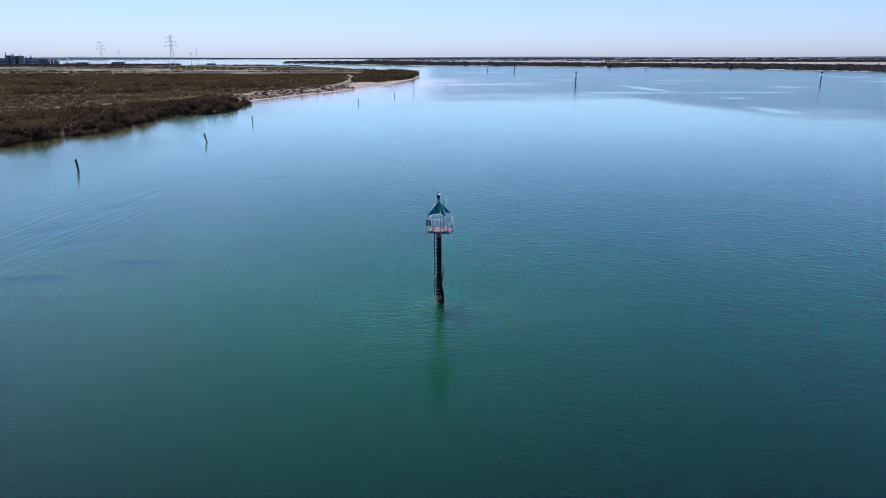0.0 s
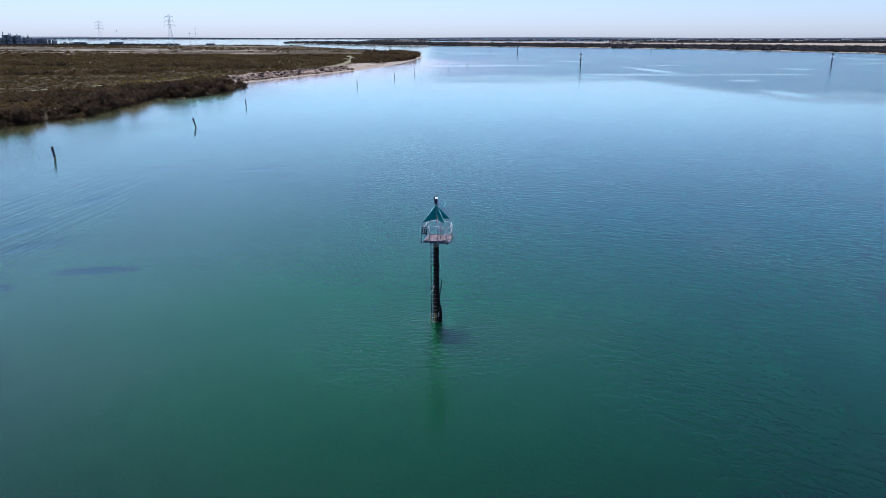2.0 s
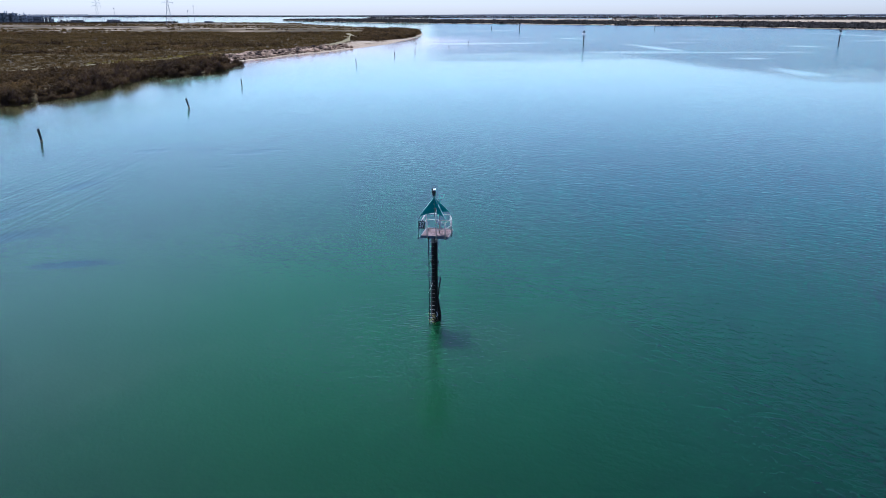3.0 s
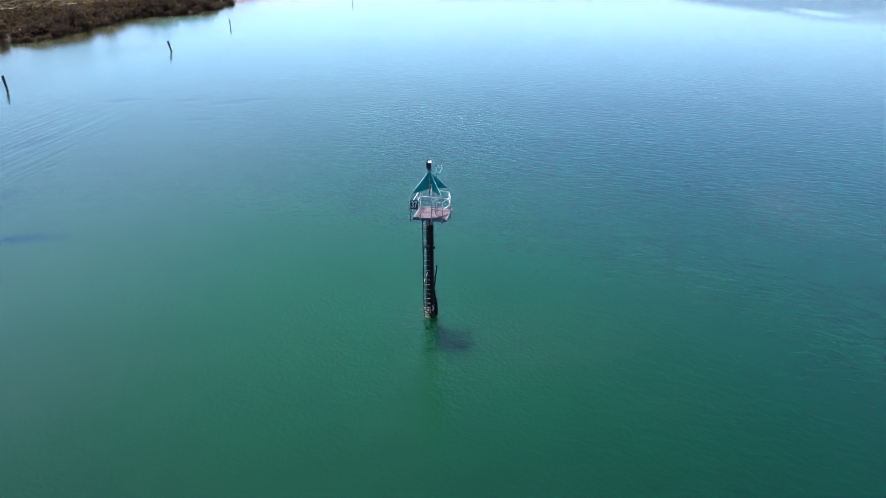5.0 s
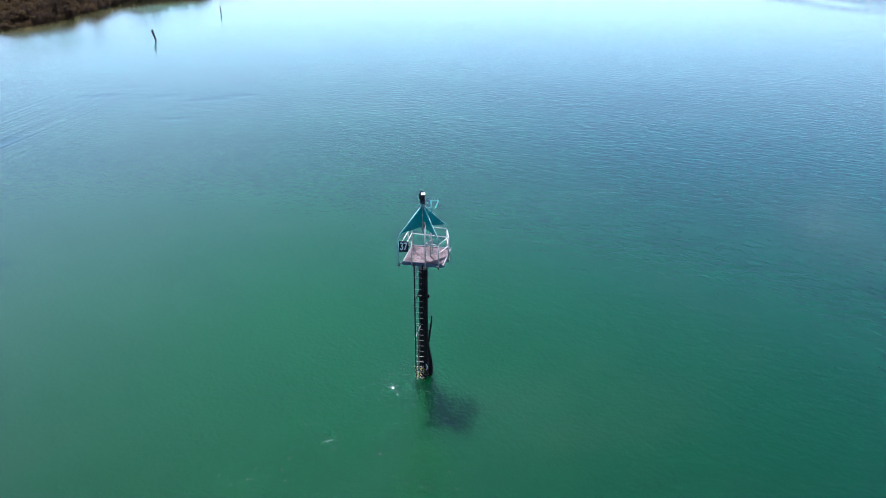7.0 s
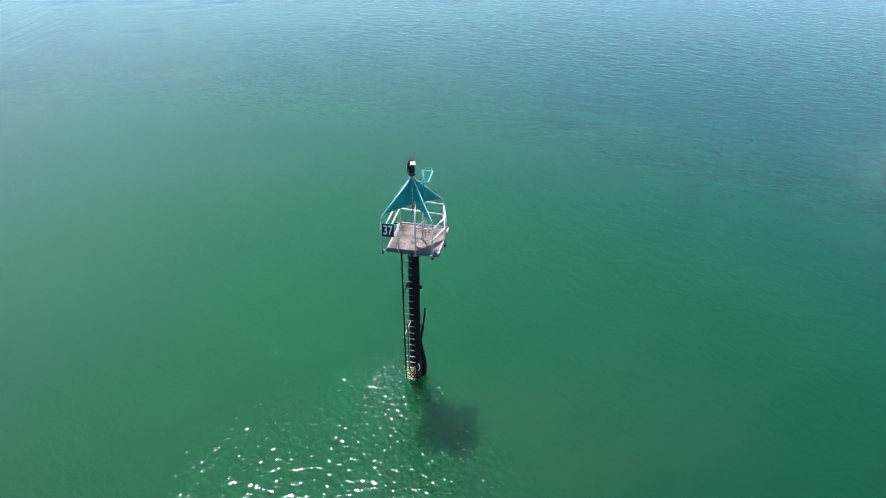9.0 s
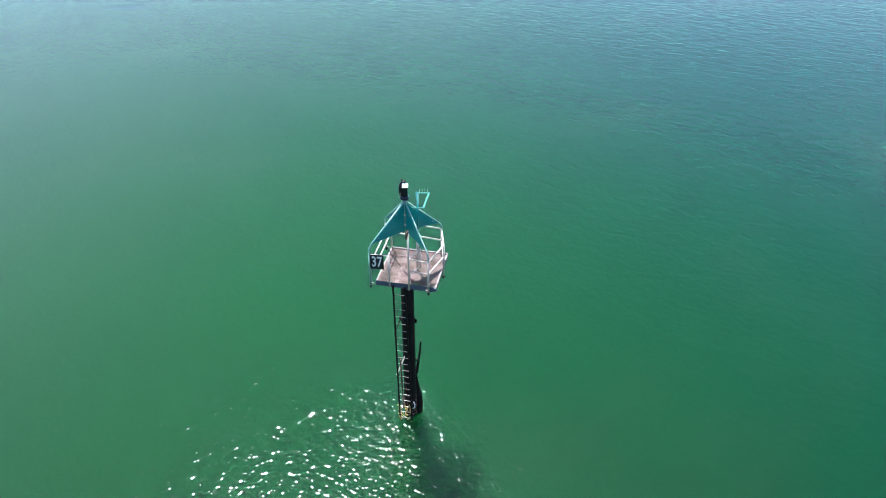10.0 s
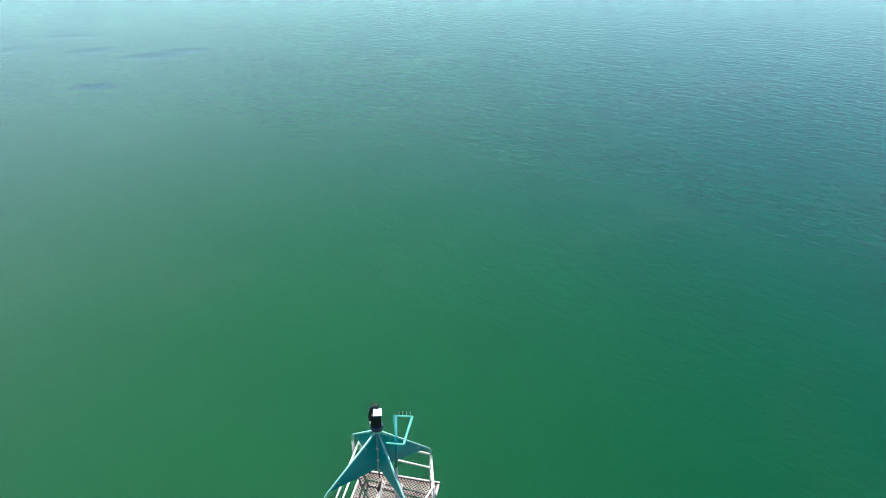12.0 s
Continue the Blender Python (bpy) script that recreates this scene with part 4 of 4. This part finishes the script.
scatter("mangrove_line", s9, M_LEAF, "darker mangrove lines across the scrub flats", 60, 0.42, (2.2, 2.2, 2.4), 13)
s10 = spots_in(rng, 500, -132, -96, 225, 300, BANK, lambda x, y, d: (off_track(x, y) > 2.6) & (off_track(x, y) < 7.5), (0.35, 0.7))
scatter("yellow_scrub", s10, M_LIME, "yellow-green low scrub beside the track", 70, 0.3, (2.0, 2.0, 1.6), 14)
# far shore
s4 = spots_in(rng, 36000, -430, 1350, 600, 2000, EAST, lambda x, y, d: (d > 6) & (d < 250) & (x < 0.80 * (y + 60) + 60), (0.8, 1.3))
scatter("far_mangroves", s4, M_HAZY_WOOD, "dark mangrove woods along the far shore", 24, 2.4, (7.5, 7.5, 3.4), 6)
s5 = spots_in(rng, 15000, -1100, -40, 690, 1450, BANK, lambda x, y, d: (d > 12) & ((np.sin(x * 0.011 + y * 0.017) + np.sin(y * 0.05 + x * 0.004) > 0.4) | (np.abs(y - 790 - 12 * np.sin(x * 0.02)) < 10) & (np.sin(x * 0.06) > -0.3)), (0.4, 1.2))
scatter("scattered_bushes", s5, M_SCRUB, "scattered dark bushes on the bare flats", 12, 1.0, (2.2, 2.2, 1.8), 7)

# ---- rock revetment and track ----
rr = np.random.default_rng(9)
vs, fs, base = [], [], 0
ico = bmesh.new()
bmesh.ops.create_icosphere(ico, subdivisions=1, radius=1)
iv, ifc = np.array([v.co[:] for v in ico.verts]), np.array([[v.index for v in f.verts] for f in ico.faces])
ico.free()
for x, y in along(BANK, 15, 21, 0.7):
    for k in range(10):
        if rr.random() < (y - 305) / 75:
            continue
        t = rr.uniform(2.0, 10.5)
        px, py = x - t * 0.93 + rr.uniform(-0.5, 0.5), y + t * 0.3 + rr.uniform(-0.5, 0.5)
        s = rr.uniform(0.2, 0.5) + 0.9 * rr.random() ** 6
        v = iv * (1 + rr.uniform(-0.3, 0.3, (len(iv), 1))) * s * np.array((1.2, 1.0, 0.75))
        vs.append(v + np.array((px, py, min(t * 0.21, 2.1) + rr.uniform(-0.15, 0.3))))
        fs.append(ifc + base)
        base += len(iv)
tagged(new("rock_revetment", soup("rock_revetment", np.concatenate(vs), np.concatenate(fs), M_ROCK)), "tumbled grey-brown rocks along the bank", "rocks", kind="stuff")

bm = bmesh.new()
fine = along(TRACK, 0, len(TRACK) - 1, 6.0) + [TRACK[-1]]
prev = None
for k, (x, y) in enumerate(fine):
    ax, ay = fine[max(k - 1, 0)]
    bx, by = fine[min(k + 1, len(fine) - 1)]
    d = Vector((bx - ax, by - ay, 0)).normalized()
    nrm = Vector((-d.y, d.x, 0)) * (2.5 + 0.5 * math.sin(k * 1.3))
    row = []
    for s in (1, -1):
        q = Vector((x, y, 0)) + nrm * s
        row.append(bm.verts.new((q.x, q.y, land_height(np.array([q.x]), np.array([q.y]))[0][0] + 0.12)))
    if prev:
        bm.faces.new((prev[0], prev[1], row[1], row[0]))
    prev = row
tagged(new("dirt_track", mesh_of("dirt_track", bm, M_TRACK)), "pale sandy vehicle track through the scrub", "track", kind="structure")


# ---- power lines and works on the horizon ----
def pylon(x, y, h, turn):
    t = thing("transmission_tower", pose(x, y, 0.9, 0, 0, turn), "grey steel lattice transmission tower on the flats", "pylon", "transmission towers")
    w0, w1 = h * 0.095, h * 0.022

    def half(z):
        return w0 + (w1 - w0) * min(z / (h * 0.62), 1.0)

    lv = [0, 0.2, 0.36, 0.5, 0.62, 0.72, 0.81, 0.9, 1.0]
    cor = ((-1, -1), (1, -1), (1, 1), (-1, 1))
    for sx, sy in cor:
        part("leg", tube([(sx * half(f * h), sy * half(f * h), f * h) for f in lv], 0.22, 4), M_STEEL, t)
    for q in range(4):
        (ax, ay), (bx, by) = cor[q], cor[(q + 1) % 4]
        bm = bmesh.new()
        for f, g in zip(lv, lv[1:]):
            a, c = half(f * h), half(g * h)
            tube([(ax * a, ay * a, f * h), (bx * c, by * c, g * h)], 0.10, 4, bm)
            tube([(bx * a, by * a, f * h), (ax * c, ay * c, g * h)], 0.10, 4, bm)
        part("lattice", bm, M_STEEL, t)
    for f, r in ((0.66, 0.17), (0.79, 0.15), (0.92, 0.13)):
        z = f * h
        for s in (-1, 1):
            bm = tube([(s * w1, -w1, z), (s * r * h, 0, z + 0.6), (s * w1, w1, z)], 0.18, 4)
            tube([(s * w1, 0, z + 0.03 * h), (s * r * h, 0, z + 0.6)], 0.15, 4, bm)
            arm = part("cross_arm", bm, M_STEEL, t)
            part("insulator", tube([(s * r * h, 0, z + 0.5), (s * r * h, 0, z - 2.4)], 0.22, 5), M_GLASSY, arm)


pylon(-497, 1345, 57, 25)
pylon(-787, 1690, 53, 25)


def mast(x, y, h):
    t = thing("lattice_mast", pose(x, y, 0.9), "thin grey mast on the flats", "mast", "thin masts")
    part("shaft", tube([(0, 0, 0), (0, 0, h)], 0.35, 5, r_end=0.15), M_STEEL, t)
    part("head", box(-0.7, 0.7, -0.4, 0.4, h - 2, h, 0.1), M_STEEL, t)


mast(-643, 1449, 29)
mast(-475, 1424, 33)
mast(-487, 1424, 24)


def works(x, y, w, d, h, label, mat, bays=4, stacks=0, roof=None):
    t = thing("plant_building", pose(x, y, 0.8, 0, 0, 22), label, "building", "works on the horizon")
    part("wall", box(-w / 2, w / 2, -d / 2, d / 2, 0, h, 0.2), mat, t)
    part("roof", box(-w / 2 - 0.5, w / 2 + 0.5, -d / 2 - 0.5, d / 2 + 0.5, h + 0.02, h + 1.2, 0.2), roof or mat, t)
    for k in range(bays):
        bx = -w / 2 + w * (k + 0.5) / bays
        part("opening", box(bx - w / bays * 0.42, bx + w / bays * 0.42, -d / 2 - 0.15, -d / 2 - 0.03, h * (0.5 + 0.1 * (k % 2)), h * (0.68 + 0.08 * (k % 3))), M_GLASSY, t)
    for k in range(stacks):
        bx = -w / 2 + w * (k + 0.5) / stacks
        part("stack", tube([(bx, 0, h + 1.2), (bx, 0, h * 1.3 + 2)], 0.8, 8), M_STEEL, t)


works(-898, 1440, 26, 20, 20, "grey stepped plant block on the horizon", M_SHED, 3, 1)
works(-903, 1440, 15, 14, 31, "tall pale plant block on the horizon", M_PALE, 3)
works(-862, 1440, 13, 14, 19, "dark teal plant block on the horizon", M_PLANT, 2)
works(-842, 1440, 14, 14, 18, "dark teal plant block on the horizon", M_PLANT, 2)
plan = random.Random(31)
for k in range(24):
    x = -874 + 5.2 * k + plan.uniform(-2, 2)
    works(x, 1425 + plan.uniform(-9, 6), plan.uniform(4, 9), plan.uniform(5, 9), plan.uniform(0.55, 1.0) * (20 - 0.42 * k), "small grey building crowded among the works",
          M_PALE if plan.random() < 0.16 else M_SHED, 2, 1 if plan.random() < 0.3 else 0)
works(-634, 1420, 24, 12, 6, "low grey shed on the flats", M_SHED, 5)
works(-716, 1440, 22, 12, 5, "low grey shed on the flats", M_SHED, 4)
works(-452, 1440, 16, 9, 2.5, "small pale shed on the flats", M_SHED, 2)


def conveyor():
    t = thing("conveyor_bridge", pose(-760, 1436, 0.8, 0, 0, 3), "long thin pale conveyor bridge on trestles", "conveyor")
    part("gallery", box(-68, 68, -0.8, 0.8, 16.4, 17.0, 0.15), M_PALE, t)
    for k in range(8):
        x = -66 + 132 * k / 7
        part("trestle", tube([(x - 1.6, 0, 0), (x, 0, 16.3), (x + 1.6, 0, 0)], 0.35, 4), M_STEEL, t)


conveyor()


def gantry(x, y, w, h):
    t = thing("switchyard_gantry", pose(x, y, 0.8, 0, 0, 20), "grey steel switchyard gantry", "gantry", "switchyard gantries")
    for s in (-1, 0, 1):
        part("column", tube([(s * w / 2, 0, 0), (s * w / 2, 0, h + 3)], 0.5, 4, r_end=0.25), M_STEEL, t)
    part("beam", box(-w / 2, w / 2, -0.5, 0.5, h - 1, h), M_STEEL, t)


for k in range(7):
    gantry(-800 + k * 34, 1395 + 6 * (k % 3), 30, 11 + 3 * (k % 2))

# pale sheds far behind the eastern woods
for k in range(14):
    x = 620 + 75 * k + 30 * math.sin(k * 2.3)
    works(x, 2620 + 25 * (k % 4), 26 + 8 * (k % 3), 16, 6 + (k % 4) * 1.5, "pale distant building beyond the mangroves", M_PALE, 3)

# woods on the far horizon
def strip(poly, first, last, step, depth, size):
    """Places in a narrow belt behind a shore."""
    p = np.array(along(poly, first, last, step))
    p = np.repeat(p, 2, 0) + np.stack([rng.uniform(-step, step, 2 * len(p)), rng.uniform(6, depth, 2 * len(p))], -1)
    return np.stack([p[:, 0], p[:, 1], land_height(p[:, 0], p[:, 1])[0] - 0.2, rng.uniform(size[0], size[1], len(p))], -1)


scatter("horizon_woods", strip(FAR, 0, 5, 9.0, 60, (0.8, 1.25)), M_HAZY_WOOD, "dark low woods along the horizon", 14, 4.0, (14, 10, 4.2), 8)
scatter("middle_woods", strip([(-250, 2860), (300, 2700), (900, 2500), (2200, 2350), (3000, 2330)], 0, 4, 6.0, 40, (0.8, 1.2)), M_HAZY_WOOD, "dark mangrove strip behind the far shore", 14, 3.0, (9, 8, 4.2), 10)
s8 = spots_in(rng, 1700, -930, -500, 1372, 1402, BANK, lambda x, y, d: d > 5, (0.45, 1.0))
s8 = np.concatenate([s8, np.array([(-731, 1418, 0.8, 2.3), (-724, 1420, 0.8, 2.0), (-737, 1421, 0.8, 1.6)])])
scatter("works_trees", s8, M_HAZY_WOOD, "dark trees in front of the works", 24, 1.4, (3.5, 3.5, 4.5), 12)
